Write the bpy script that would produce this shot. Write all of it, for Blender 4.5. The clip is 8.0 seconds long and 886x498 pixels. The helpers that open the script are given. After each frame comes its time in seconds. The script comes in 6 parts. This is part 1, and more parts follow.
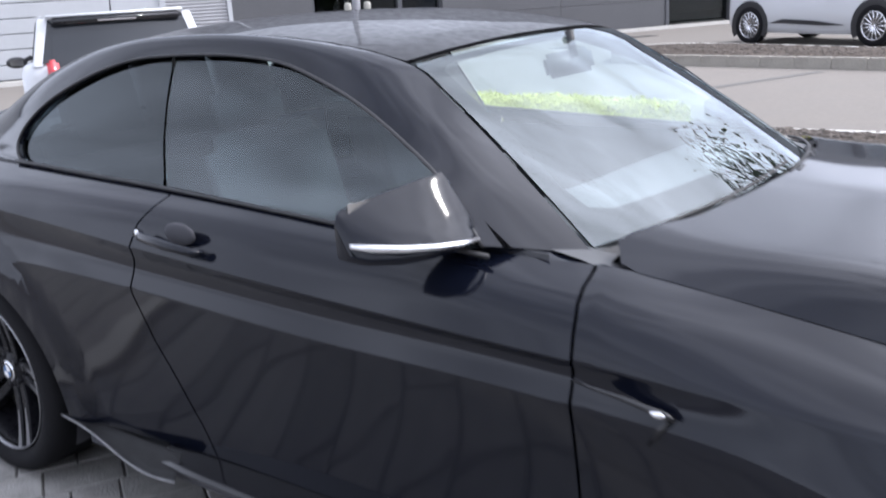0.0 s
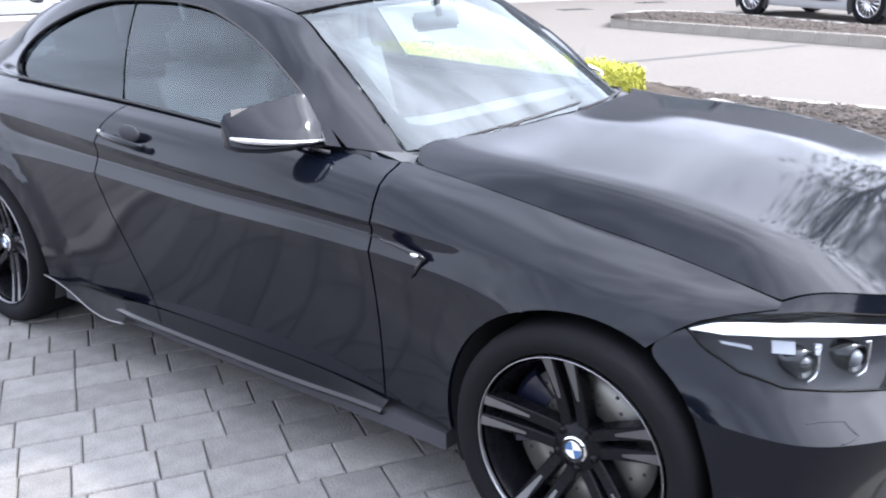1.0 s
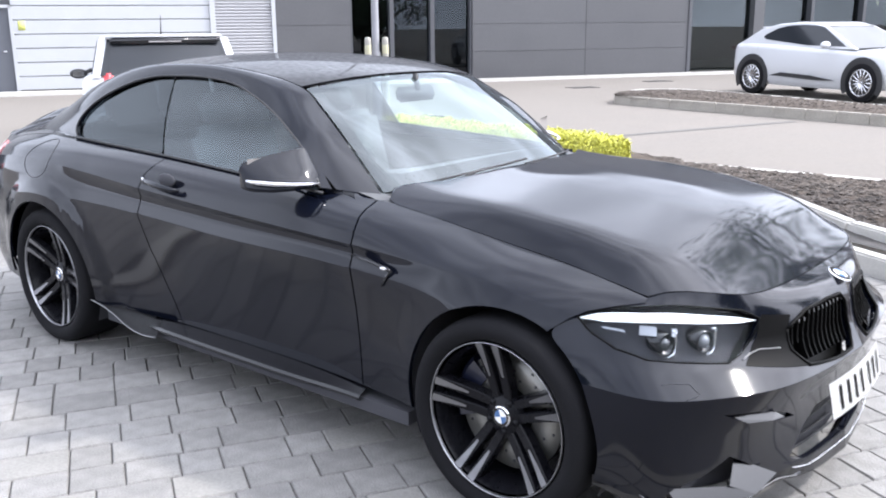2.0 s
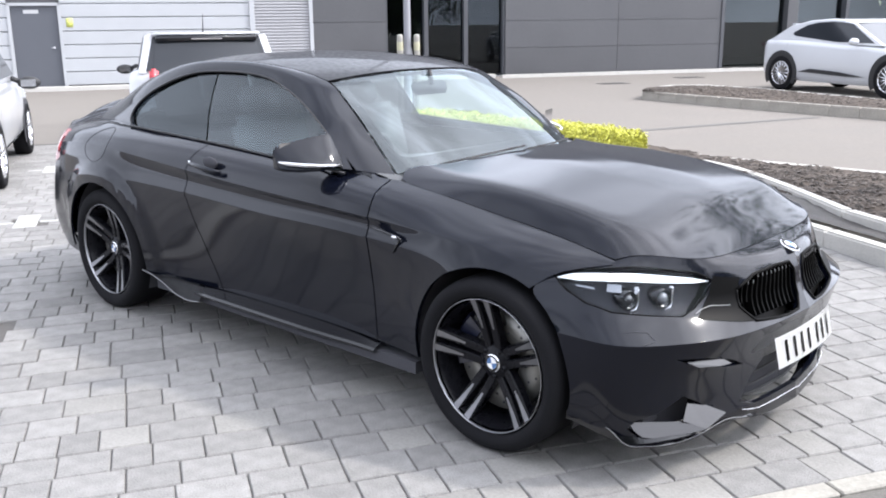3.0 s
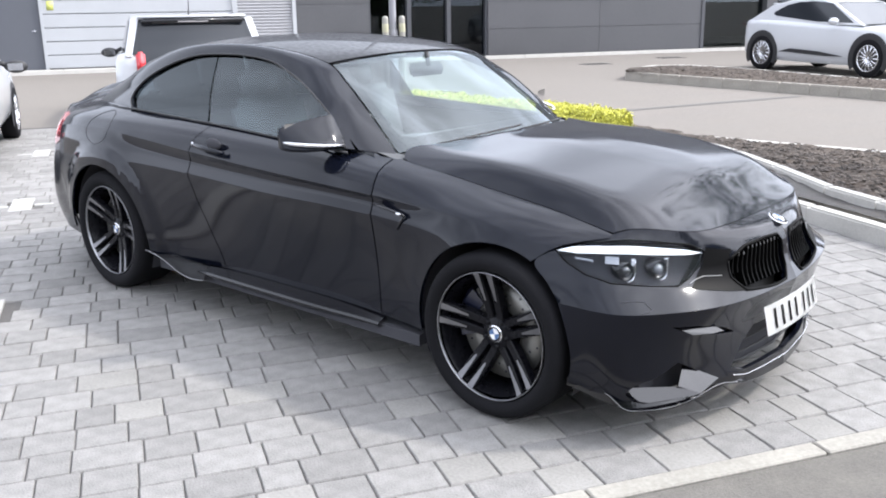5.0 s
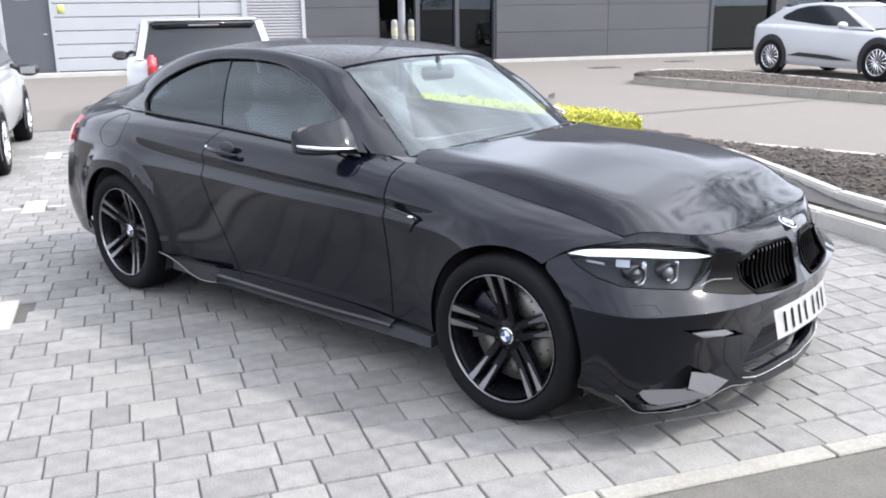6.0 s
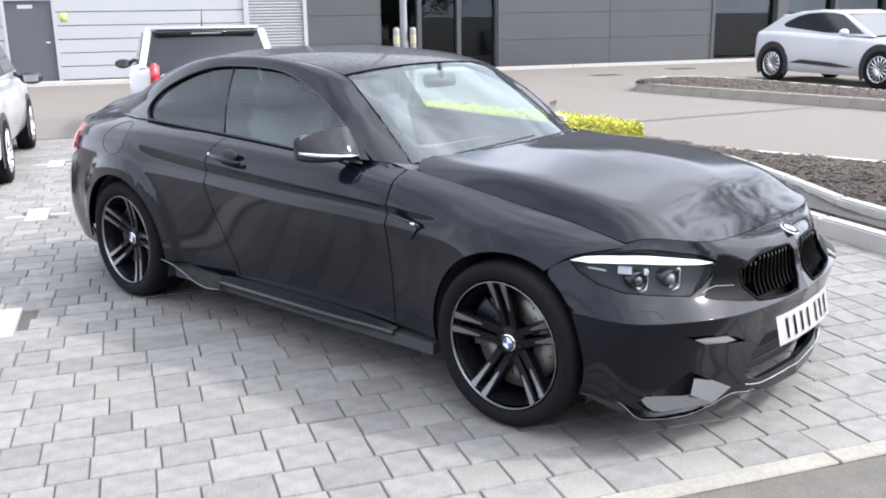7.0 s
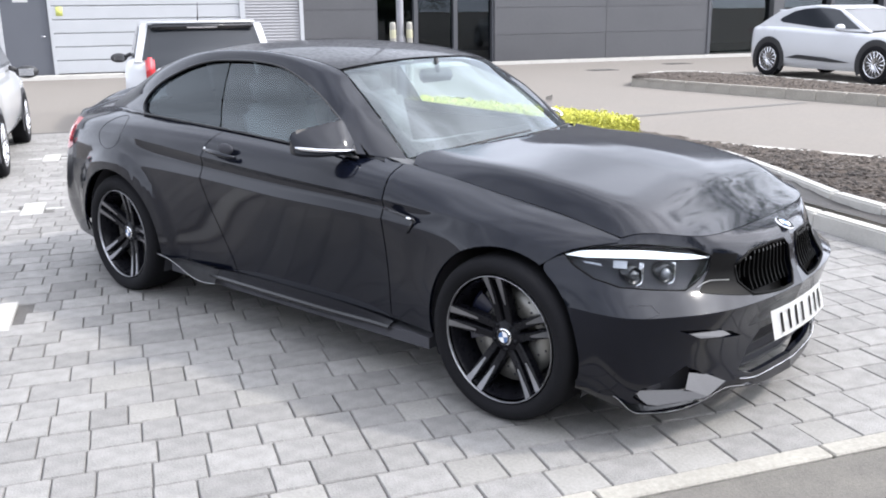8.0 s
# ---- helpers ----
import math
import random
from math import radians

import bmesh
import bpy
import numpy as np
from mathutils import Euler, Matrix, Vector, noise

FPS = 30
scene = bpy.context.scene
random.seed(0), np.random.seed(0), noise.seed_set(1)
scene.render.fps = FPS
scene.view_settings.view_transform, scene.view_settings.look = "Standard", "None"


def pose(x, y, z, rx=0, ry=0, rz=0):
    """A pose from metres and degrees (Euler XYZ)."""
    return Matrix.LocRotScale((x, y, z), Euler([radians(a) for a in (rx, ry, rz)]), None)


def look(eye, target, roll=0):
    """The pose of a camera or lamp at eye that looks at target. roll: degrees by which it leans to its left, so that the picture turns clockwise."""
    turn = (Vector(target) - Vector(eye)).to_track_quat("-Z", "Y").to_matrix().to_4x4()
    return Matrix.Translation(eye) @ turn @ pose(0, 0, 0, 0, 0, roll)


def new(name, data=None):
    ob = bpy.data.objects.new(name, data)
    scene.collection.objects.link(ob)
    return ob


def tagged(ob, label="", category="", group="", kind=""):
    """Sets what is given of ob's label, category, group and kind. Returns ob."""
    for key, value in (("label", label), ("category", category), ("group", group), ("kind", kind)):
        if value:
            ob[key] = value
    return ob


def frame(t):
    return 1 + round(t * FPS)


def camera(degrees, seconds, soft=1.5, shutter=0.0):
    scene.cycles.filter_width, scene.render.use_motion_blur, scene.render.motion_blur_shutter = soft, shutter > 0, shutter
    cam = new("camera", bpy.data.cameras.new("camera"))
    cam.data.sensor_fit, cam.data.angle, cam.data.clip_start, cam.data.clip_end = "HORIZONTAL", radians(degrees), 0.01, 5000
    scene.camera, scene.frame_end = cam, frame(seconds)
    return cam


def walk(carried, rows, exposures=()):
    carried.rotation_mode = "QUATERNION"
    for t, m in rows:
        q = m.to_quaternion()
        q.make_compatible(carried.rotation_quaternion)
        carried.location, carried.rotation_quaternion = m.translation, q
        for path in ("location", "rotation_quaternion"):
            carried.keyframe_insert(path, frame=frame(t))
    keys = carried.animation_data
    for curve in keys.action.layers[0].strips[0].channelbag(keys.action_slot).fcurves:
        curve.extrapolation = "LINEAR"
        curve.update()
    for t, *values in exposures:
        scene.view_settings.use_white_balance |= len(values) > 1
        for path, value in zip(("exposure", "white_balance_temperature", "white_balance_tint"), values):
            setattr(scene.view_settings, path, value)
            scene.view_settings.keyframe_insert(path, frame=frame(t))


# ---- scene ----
from mathutils import geometry

cam = camera(52.1, 8.0, soft=1.9, shutter=0.3)
PATH = [
    (0, (0.101, -2.197, 1.432), (-1.062, -0.664, 0.884), -3.6),
    (0.5, (0.538, -2.478, 1.442), (-0.594, -0.962, 0.794), -3.1),
    (1, (0.942, -2.553, 1.475), (-0.237, -1.067, 0.839), -0.8),
    (1.2, (1.084, -2.646, 1.495), (-0.137, -1.143, 0.997), 1.2),
    (2.3, (1.695, -3.103, 1.51), (0.453, -1.61, 1.034), -0.9),
    (2.5, (1.804, -3.168, 1.504), (0.54, -1.703, 0.998), -0.5),
    (3, (1.946, -3.295, 1.535), (0.648, -1.854, 1.049), -0.6),
    (3.5, (1.978, -3.394, 1.536), (0.705, -1.935, 1.035), -0.6),
    (4, (1.971, -3.423, 1.541), (0.718, -1.95, 1.031), -1.1),
    (5.5, (1.974, -3.462, 1.546), (0.707, -2.008, 1.017), -0.7),
    (6, (1.979, -3.481, 1.551), (0.703, -2.03, 1.033), -0.8),
    (6.5, (1.986, -3.486, 1.553), (0.701, -2.038, 1.052), -1.0),
    (7, (1.982, -3.484, 1.55), (0.7, -2.033, 1.048), -0.9),
    (7.5, (1.982, -3.482, 1.547), (0.707, -2.027, 1.04), -0.7),
    (8, (1.988, -3.489, 1.55), (0.714, -2.035, 1.037), -0.8),
]
EXPOSURES = [(0.0, -.28, 6200, 13), (0.5, .38, 6150, 12.5), (1.0, .40, 6150, 12), (2.5, .10, 6400, 11), (4.0, .0, 6420, 10), (8.0, .0, 6450, 10)]
walk(cam, [(t, look(eye, target, roll)) for t, eye, target, roll in PATH], EXPOSURES)

# ---- world, sun, exposure ----
SUN_ELEV, SUN_AZ = 47.0, 41.0          # degrees; azimuth counted from +x towards +y
world = bpy.data.worlds.new("hazy_sky")
scene.world = world
world.use_nodes = True
wn, wl = world.node_tree.nodes, world.node_tree.links
sky = wn.new("ShaderNodeTexSky")
sky.sky_type = "NISHITA"
sky.sun_disc = False
sky.sun_elevation = radians(SUN_ELEV)
sky.sun_rotation = radians(90 - SUN_AZ)
sky.air_density, sky.dust_density, sky.ozone_density = 1.0, 1.5, 1.0
# thin bright cloud mixed over the blue
tc = wn.new("ShaderNodeTexCoord")
cloud = wn.new("ShaderNodeTexNoise")
cloud.inputs["Scale"].default_value, cloud.inputs["Detail"].default_value = 2.2, 6
ramp = wn.new("ShaderNodeValToRGB")
ramp.color_ramp.elements[0].position, ramp.color_ramp.elements[1].position = 0.12, 0.36
mixc = wn.new("ShaderNodeMix")
mixc.data_type = "RGBA"
# bright haze: the cloud is somewhat brighter towards the horizon
sep, grad, bright = wn.new("ShaderNodeSeparateXYZ"), wn.new("ShaderNodeMapRange"), wn.new("ShaderNodeVectorMath")
grad.inputs["From Max"].default_value = 0.55
grad.inputs["To Min"].default_value, grad.inputs["To Max"].default_value = 1.5, 1.0
bright.operation = "SCALE"
bright.inputs[0].default_value = (12.0, 12.8, 14.8)
wl.new(tc.outputs["Generated"], sep.inputs[0])
wl.new(sep.outputs["Z"], grad.inputs["Value"])
wl.new(grad.outputs["Result"], bright.inputs["Scale"])
# the veiled sun: a broad soft glow in the cloud about the sun's direction
toward, lobe, soft_pow, glow, both = (wn.new("ShaderNodeVectorMath"), wn.new("ShaderNodeMath"), wn.new("ShaderNodeMath"), wn.new("ShaderNodeVectorMath"), wn.new("ShaderNodeVectorMath"))
toward.operation, lobe.operation, soft_pow.operation, glow.operation, both.operation = "DOT_PRODUCT", "MAXIMUM", "POWER", "SCALE", "ADD"
toward.inputs[1].default_value = (math.cos(radians(SUN_AZ)) * math.cos(radians(SUN_ELEV)), math.sin(radians(SUN_AZ)) * math.cos(radians(SUN_ELEV)), math.sin(radians(SUN_ELEV)))
lobe.inputs[1].default_value, soft_pow.inputs[1].default_value = 0.0, 4.0
glow.inputs[0].default_value = (38.0, 38.0, 40.0)
wl.new(tc.outputs["Generated"], toward.inputs[0])
wl.new(toward.outputs["Value"], lobe.inputs[0])
wl.new(lobe.outputs[0], soft_pow.inputs[0])
wl.new(soft_pow.outputs[0], glow.inputs["Scale"])
wl.new(bright.outputs[0], both.inputs[0])
wl.new(glow.outputs[0], both.inputs[1])
# thicker and thinner banks in the cloud
banks, bank_range, banked = wn.new("ShaderNodeTexNoise"), wn.new("ShaderNodeMapRange"), wn.new("ShaderNodeVectorMath")
banks.inputs["Scale"].default_value, banks.inputs["Detail"].default_value, banks.inputs["Distortion"].default_value = 5.0, 7, 0.6
bank_range.inputs["From Min"].default_value, bank_range.inputs["From Max"].default_value = 0.3, 0.7
bank_range.inputs["To Min"].default_value, bank_range.inputs["To Max"].default_value = 0.70, 1.32
banked.operation = "SCALE"
wl.new(tc.outputs["Generated"], banks.inputs["Vector"])
wl.new(banks.outputs["Fac"], bank_range.inputs["Value"])
wl.new(both.outputs[0], banked.inputs[0])
wl.new(bank_range.outputs["Result"], banked.inputs["Scale"])
wl.new(banked.outputs[0], mixc.inputs["B"])
wl.new(tc.outputs["Generated"], cloud.inputs["Vector"])
wl.new(cloud.outputs["Fac"], ramp.inputs["Fac"])
wl.new(ramp.outputs["Color"], mixc.inputs["Factor"])
wl.new(sky.outputs["Color"], mixc.inputs["A"])
wl.new(mixc.outputs["Result"], wn["Background"].inputs["Color"])
wn["Background"].inputs["Strength"].default_value = 0.13
sun = new("sun", bpy.data.lights.new("sun", "SUN"))
sun.data.energy, sun.data.angle, sun.data.color = 3.2, radians(3.5), (1.0, 0.95, 0.88)
sd = Vector((math.cos(radians(SUN_AZ)) * math.cos(radians(SUN_ELEV)), math.sin(radians(SUN_AZ)) * math.cos(radians(SUN_ELEV)), math.sin(radians(SUN_ELEV))))
sun.matrix_world = look(sd * 40, (0, 0, 0))


# ---- materials ----
MATS = {}


def mat(name, color, rough=0.5, metal=0.0, coat=0.0, coat_rough=0.03, var=0.0, scale=8.0, bump=0.0, bump_scale=60.0, spec=0.5, rand=0.0, emit=0.0, isl=False, coat_ior=1.5):
    """A principled material with two scales of colour variation, bump, and variation from piece to piece."""
    if name in MATS:
        return MATS[name]
    m = bpy.data.materials.new(name)
    m.use_nodes = True
    n, l = m.node_tree.nodes, m.node_tree.links
    b = n["Principled BSDF"]
    b.inputs["Base Color"].default_value = (*color, 1)
    b.inputs["Roughness"].default_value, b.inputs["Metallic"].default_value = rough, metal
    b.inputs["Coat Weight"].default_value, b.inputs["Coat Roughness"].default_value = coat, coat_rough
    b.inputs["Specular IOR Level"].default_value = spec
    b.inputs["Coat IOR"].default_value = coat_ior
    if emit:
        b.inputs["Emission Color"].default_value = (*color, 1)
        b.inputs["Emission Strength"].default_value = emit
    co = n.new("ShaderNodeTexCoord")
    last = None
    if var > 0:
        big, fine = n.new("ShaderNodeTexNoise"), n.new("ShaderNodeTexNoise")
        big.inputs["Scale"].default_value, big.inputs["Detail"].default_value = scale, 5
        fine.inputs["Scale"].default_value, fine.inputs["Detail"].default_value = scale * 14, 4
        for t in (big, fine):
            l.new(co.outputs["Object"], t.inputs["Vector"])
        add = n.new("ShaderNodeMath")
        add.operation = "ADD"
        l.new(big.outputs["Fac"], add.inputs[0])
        l.new(fine.outputs["Fac"], add.inputs[1])
        mr = n.new("ShaderNodeMapRange")
        mr.inputs["From Min"].default_value, mr.inputs["From Max"].default_value = 0.6, 1.4
        mr.inputs["To Min"].default_value, mr.inputs["To Max"].default_value = 1 - var, 1 + var
        l.new(add.outputs[0], mr.inputs["Value"])
        last = mr.outputs["Result"]
        rr = n.new("ShaderNodeMapRange")
        rr.inputs["From Min"].default_value, rr.inputs["From Max"].default_value = 0.3, 0.7
        rr.inputs["To Min"].default_value, rr.inputs["To Max"].default_value = max(0.02, rough - 0.08), min(1, rough + 0.08)
        l.new(big.outputs["Fac"], rr.inputs["Value"])
        l.new(rr.outputs["Result"], b.inputs["Roughness"])
    if rand > 0:
        if isl:
            src = n.new("ShaderNodeNewGeometry").outputs["Random Per Island"]
        else:
            src = n.new("ShaderNodeObjectInfo").outputs["Random"]
        mr2 = n.new("ShaderNodeMapRange")
        mr2.inputs["To Min"].default_value, mr2.inputs["To Max"].default_value = 1 - rand, 1 + rand
        l.new(src, mr2.inputs["Value"])
        if last is None:
            last = mr2.outputs["Result"]
        else:
            mu = n.new("ShaderNodeMath")
            mu.operation = "MULTIPLY"
            l.new(last, mu.inputs[0])
            l.new(mr2.outputs["Result"], mu.inputs[1])
            last = mu.outputs[0]
    if last is not None:
        vm = n.new("ShaderNodeVectorMath")
        vm.operation = "SCALE"
        vm.inputs[0].default_value = color
        l.new(last, vm.inputs["Scale"])
        l.new(vm.outputs[0], b.inputs["Base Color"])
    if bump > 0:
        bt, bp = n.new("ShaderNodeTexNoise"), n.new("ShaderNodeBump")
        bt.inputs["Scale"].default_value, bt.inputs["Detail"].default_value = bump_scale, 5
        bp.inputs["Strength"].default_value, bp.inputs["Distance"].default_value = bump, 0.01
        l.new(co.outputs["Object"], bt.inputs["Vector"])
        l.new(bt.outputs["Fac"], bp.inputs["Height"])
        l.new(bp.outputs["Normal"], b.inputs["Normal"])
    MATS[name] = m
    return m


def glass(name, tint, ior=1.5, rough=0.0):
    """A pane: clear and tinted where you look through it, mirror-like by Fresnel's law."""
    m = bpy.data.materials.new(name)
    m.use_nodes = True
    n, l = m.node_tree.nodes, m.node_tree.links
    n.remove(n["Principled BSDF"])
    tr, gl, mx = n.new("ShaderNodeBsdfTransparent"), n.new("ShaderNodeBsdfGlossy"), n.new("ShaderNodeMixShader")
    lw, p5, fr = n.new("ShaderNodeLayerWeight"), n.new("ShaderNodeMath"), n.new("ShaderNodeMath")
    tr.inputs["Color"].default_value = (*tint, 1)
    gl.inputs["Roughness"].default_value = rough
    gl.inputs["Color"].default_value = (0.90, 0.97, 1, 1)
    # Schlick's curve: the share at head-on view by the index, rising to all at the edge
    f0 = ((ior - 1) / (ior + 1))**2
    lw.inputs["Blend"].default_value = 0.5
    p5.operation, fr.operation = "POWER", "MULTIPLY_ADD"
    p5.inputs[1].default_value, fr.inputs[1].default_value, fr.inputs[2].default_value = 5.0, 1 - f0, f0
    l.new(lw.outputs["Facing"], p5.inputs[0])
    l.new(p5.outputs[0], fr.inputs[0])
    l.new(fr.outputs[0], mx.inputs[0])
    l.new(tr.outputs[0], mx.inputs[1])
    l.new(gl.outputs[0], mx.inputs[2])
    l.new(mx.outputs[0], n["Material Output"].inputs["Surface"])
    return m


PAINT = mat("black_car_paint", (0.0028, 0.0038, 0.0082), 0.42, coat=1.0, coat_rough=0.08, var=0.12, scale=3, spec=0.02, coat_ior=1.385)
GLOSSBLACK = mat("gloss_black_trim", (0.006, 0.006, 0.008), 0.12, coat=0.0, spec=0.6)
MATTBLACK = mat("black_plastic", (0.018, 0.018, 0.02), 0.55, var=0.15, scale=20)
VOID = mat("dark_cavity", (0.045, 0.045, 0.052), 0.9)
RUBBER = mat("tyre_rubber", (0.010, 0.010, 0.0115), 0.85, var=0.25, scale=12, bump=0.15, bump_scale=200, spec=0.12)
RIMBLACK = mat("black_rim", (0.006, 0.006, 0.008), 0.30, spec=0.16, var=0.1, scale=30)
MACHINED = mat("machined_aluminium", (0.42, 0.42, 0.44), 0.40, metal=1.0, var=0.06, scale=40)
DISCMETAL = mat("brake_disc_steel", (0.24, 0.235, 0.22), 0.42, metal=0.7, var=0.12, scale=30)
CHROME = mat("chrome", (0.86, 0.86, 0.88), 0.08, metal=1.0)
SILVER = mat("satin_silver", (0.78, 0.78, 0.8), 0.22, metal=0.9)
BLUECAL = mat("blue_caliper", (0.007, 0.009, 0.024), 0.35, coat=0.5)
BADGEBLUE = mat("badge_blue", (0.05, 0.13, 0.30), 0.25, coat=1)
WHITE = mat("white_enamel", (0.85, 0.85, 0.86), 0.25, coat=0.8)
LEDWHITE = mat("headlight_white_bar", (0.88, 0.91, 0.95), 0.3, coat=1.0, emit=0.55)
REDLENS = mat("red_lamp_lens", (0.55, 0.02, 0.03), 0.12, coat=1.0)
LEATHER = mat("dark_leather", (0.055, 0.057, 0.061), 0.55, var=0.15, scale=14, bump=0.1, bump_scale=150)
DASH = mat("dashboard_vinyl", (0.07, 0.072, 0.076), 0.6, var=0.12, scale=10)
CARBON = mat("carbon_roof", (0.010, 0.010, 0.012), 0.35, coat=0.38, coat_rough=0.03, var=0.06, scale=40, spec=0.1, coat_ior=1.38)
GLASS_W = glass("windscreen_glass", (0.80, 0.90, 0.90), 2.0)
GLASS_S = glass("tinted_side_glass", (0.76, 0.88, 0.89), 1.72)
GLASS_Q = glass("privacy_glass", (0.15, 0.165, 0.18), 1.6)
GLASS_L = glass("lamp_glass", (0.9, 0.92, 0.94), 1.2)
GRILLE = mat("grille_black", (.003, .003, .003), .4, spec=.05)
PLATEW = mat("plate_white", (0.80, 0.80, 0.79), 0.3, coat=0.6)
PLATEBAR = mat("plate_dark_bars", (0.012, 0.012, 0.013), 0.5, spec=0.2)


# ---- small tools ----
def part(name, bm, material, parent, label="", smooth=True):
    """Links a bmesh (or a ready mesh) as one object under a thing or a part."""
    if isinstance(bm, bmesh.types.BMesh):
        me = bpy.data.meshes.new(name)
        bm.normal_update()
        bm.to_mesh(me)
        bm.free()
        if smooth:
            me.shade_smooth()
    else:
        me = bm
    if not me.materials:
        me.materials.append(material)
    ob = new(name, me)
    ob.parent = parent
    if label:
        tagged(ob, label)
    return ob


def thing(name, label, category, group="", at=(0, 0, 0), rz=0.0):
    ob = new(name)
    ob.empty_display_size = 0.2
    ob.matrix_basis = pose(*at, 0, 0, rz)
    return tagged(ob, label, category, group)


def tinker(ob, width=0.004, seg=2):
    mod = ob.modifiers.new("bevel", "BEVEL")
    mod.width, mod.segments, mod.limit_method = width, seg, "ANGLE"
    return ob


def box(bm, c, s, rot=None):
    m = Matrix.Translation(c) @ (rot or Matrix()) @ Matrix.Diagonal((*s, 1))
    return bmesh.ops.create_cube(bm, size=1, matrix=m)["verts"]


def cyl(bm, p, q, r1, r2=None, seg=20, caps=True):
    p, q = Vector(p), Vector(q)
    d = q - p
    m = Matrix.Translation((p + q) / 2) @ d.to_track_quat("Z", "Y").to_matrix().to_4x4()
    return bmesh.ops.create_cone(bm, cap_ends=caps, segments=seg, radius1=r1, radius2=r1 if r2 is None else r2, depth=d.length, matrix=m)["verts"]


def tube(bm, pts, r, seg=8, closed=False):
    """A round bar along points."""
    pts = [Vector(p) for p in pts]
    rings = []
    n = len(pts)
    for i, p in enumerate(pts):
        a = pts[i - 1] if (i > 0 or closed) else p
        b = pts[(i + 1) % n] if (i < n - 1 or closed) else p
        d = (b - a).normalized()
        s = d.orthogonal() if abs(d.z) > 0.95 else d.cross(Vector((0, 0, 1)))
        s.normalize()
        t = d.cross(s)
        rr = r[i] if isinstance(r, (list, tuple)) else r
        rings.append([bm.verts.new(p + s * rr * math.cos(k * 2 * math.pi / seg) + t * rr * math.sin(k * 2 * math.pi / seg)) for k in range(seg)])
    for i in range(n if closed else n - 1):
        A, B = rings[i], rings[(i + 1) % n]
        for k in range(seg):
            bm.faces.new((A[k], A[(k + 1) % seg], B[(k + 1) % seg], B[k]))
    if not closed:
        bm.faces.new(rings[0][::-1])
        bm.faces.new(rings[-1])


def grid(bm, f, us, vs, flip=False):
    rows = [[bm.verts.new(f(u, v)) for v in vs] for u in us]
    for i in range(len(us) - 1):
        for j in range(len(vs) - 1):
            q = (rows[i][j], rows[i + 1][j], rows[i + 1][j + 1], rows[i][j + 1])
            bm.faces.new(q[::-1] if flip else q)
    return rows


def lathe(bm, profile, axis_o, axis="y", seg=48, closed=False):
    """Turns (radius, along) pairs about an axis through axis_o."""
    rings = []
    for r, a in profile:
        ring = []
        for k in range(seg):
            t = k * 2 * math.pi / seg
            if axis == "y":
                ring.append(bm.verts.new((axis_o[0] + r * math.cos(t), axis_o[1] + a, axis_o[2] + r * math.sin(t))))
            else:
                ring.append(bm.verts.new((axis_o[0] + r * math.cos(t), axis_o[1] + r * math.sin(t), axis_o[2] + a)))
        rings.append(ring)
    m = len(rings)
    for i in range(m if closed else m - 1):
        A, B = rings[i], rings[(i + 1) % m]
        for k in range(seg):
            bm.faces.new((A[k], A[(k + 1) % seg], B[(k + 1) % seg], B[k]))
    return rings


def lin(a, b, n):
    return [a + (b - a) * i / (n - 1) for i in range(n)]


class Curve:
    """A smooth curve through stations: first column the parameter, the rest values."""

    def __init__(self, pts):
        p = np.array(sorted(pts), float)
        self.t, self.p = p[:, 0], p[:, 1:]
        h = np.diff(self.t)[:, None]
        d = np.diff(self.p, axis=0) / h
        m = np.empty_like(self.p)
        m[0], m[-1] = d[0], d[-1]
        if len(p) > 2:
            m[1:-1] = (d[:-1] * h[1:] + d[1:] * h[:-1]) / (h[1:] + h[:-1])
        self.m = m

    def __call__(self, t):
        t = np.clip(np.asarray(t, float), self.t[0], self.t[-1])
        i = np.clip(np.searchsorted(self.t, t) - 1, 0, len(self.t) - 2)
        h = (self.t[i + 1] - self.t[i])
        s = ((t - self.t[i]) / h)[..., None]
        h = h[..., None]
        return (2 * s**3 - 3 * s**2 + 1) * self.p[i] + (s**3 - 2 * s**2 + s) * h * self.m[i] + (-2 * s**3 + 3 * s**2) * self.p[i + 1] + (s**3 - s**2) * h * self.m[i + 1]


class Skin:
    """A surface lofted over rows of Curves; rows named twice make creases. (a, v) -> x, w, z."""

    def __init__(self, rows):
        self.rows = [rows[0], *rows, rows[-1]]

    def __call__(self, a, v):
        a, v = np.atleast_1d(np.asarray(a, float)), np.atleast_1d(np.asarray(v, float))
        P = np.stack([r(a) for r in self.rows])
        n = len(self.rows) - 2
        t = np.clip(v, 0, 1) * n
        i = np.clip(t.astype(int), 0, n - 1)
        s = (t - i)[:, None]
        k = np.arange(len(a))
        return 0.5 * (1 - s)**2 * P[i, k] + (0.5 + s - s**2) * P[i + 1, k] + 0.5 * s**2 * P[i + 2, k]


def inside(poly, pts):
    x, y = pts[:, 0], pts[:, 1]
    r = np.zeros(len(pts), bool)
    for (x1, y1), (x2, y2) in zip(poly, np.roll(poly, -1, axis=0)):
        c = (y1 > y) != (y2 > y)
        with np.errstate(divide="ignore", invalid="ignore"):
            r ^= c & (x < (x2 - x1) * (y - y1) / (y2 - y1) + x1)
    return r


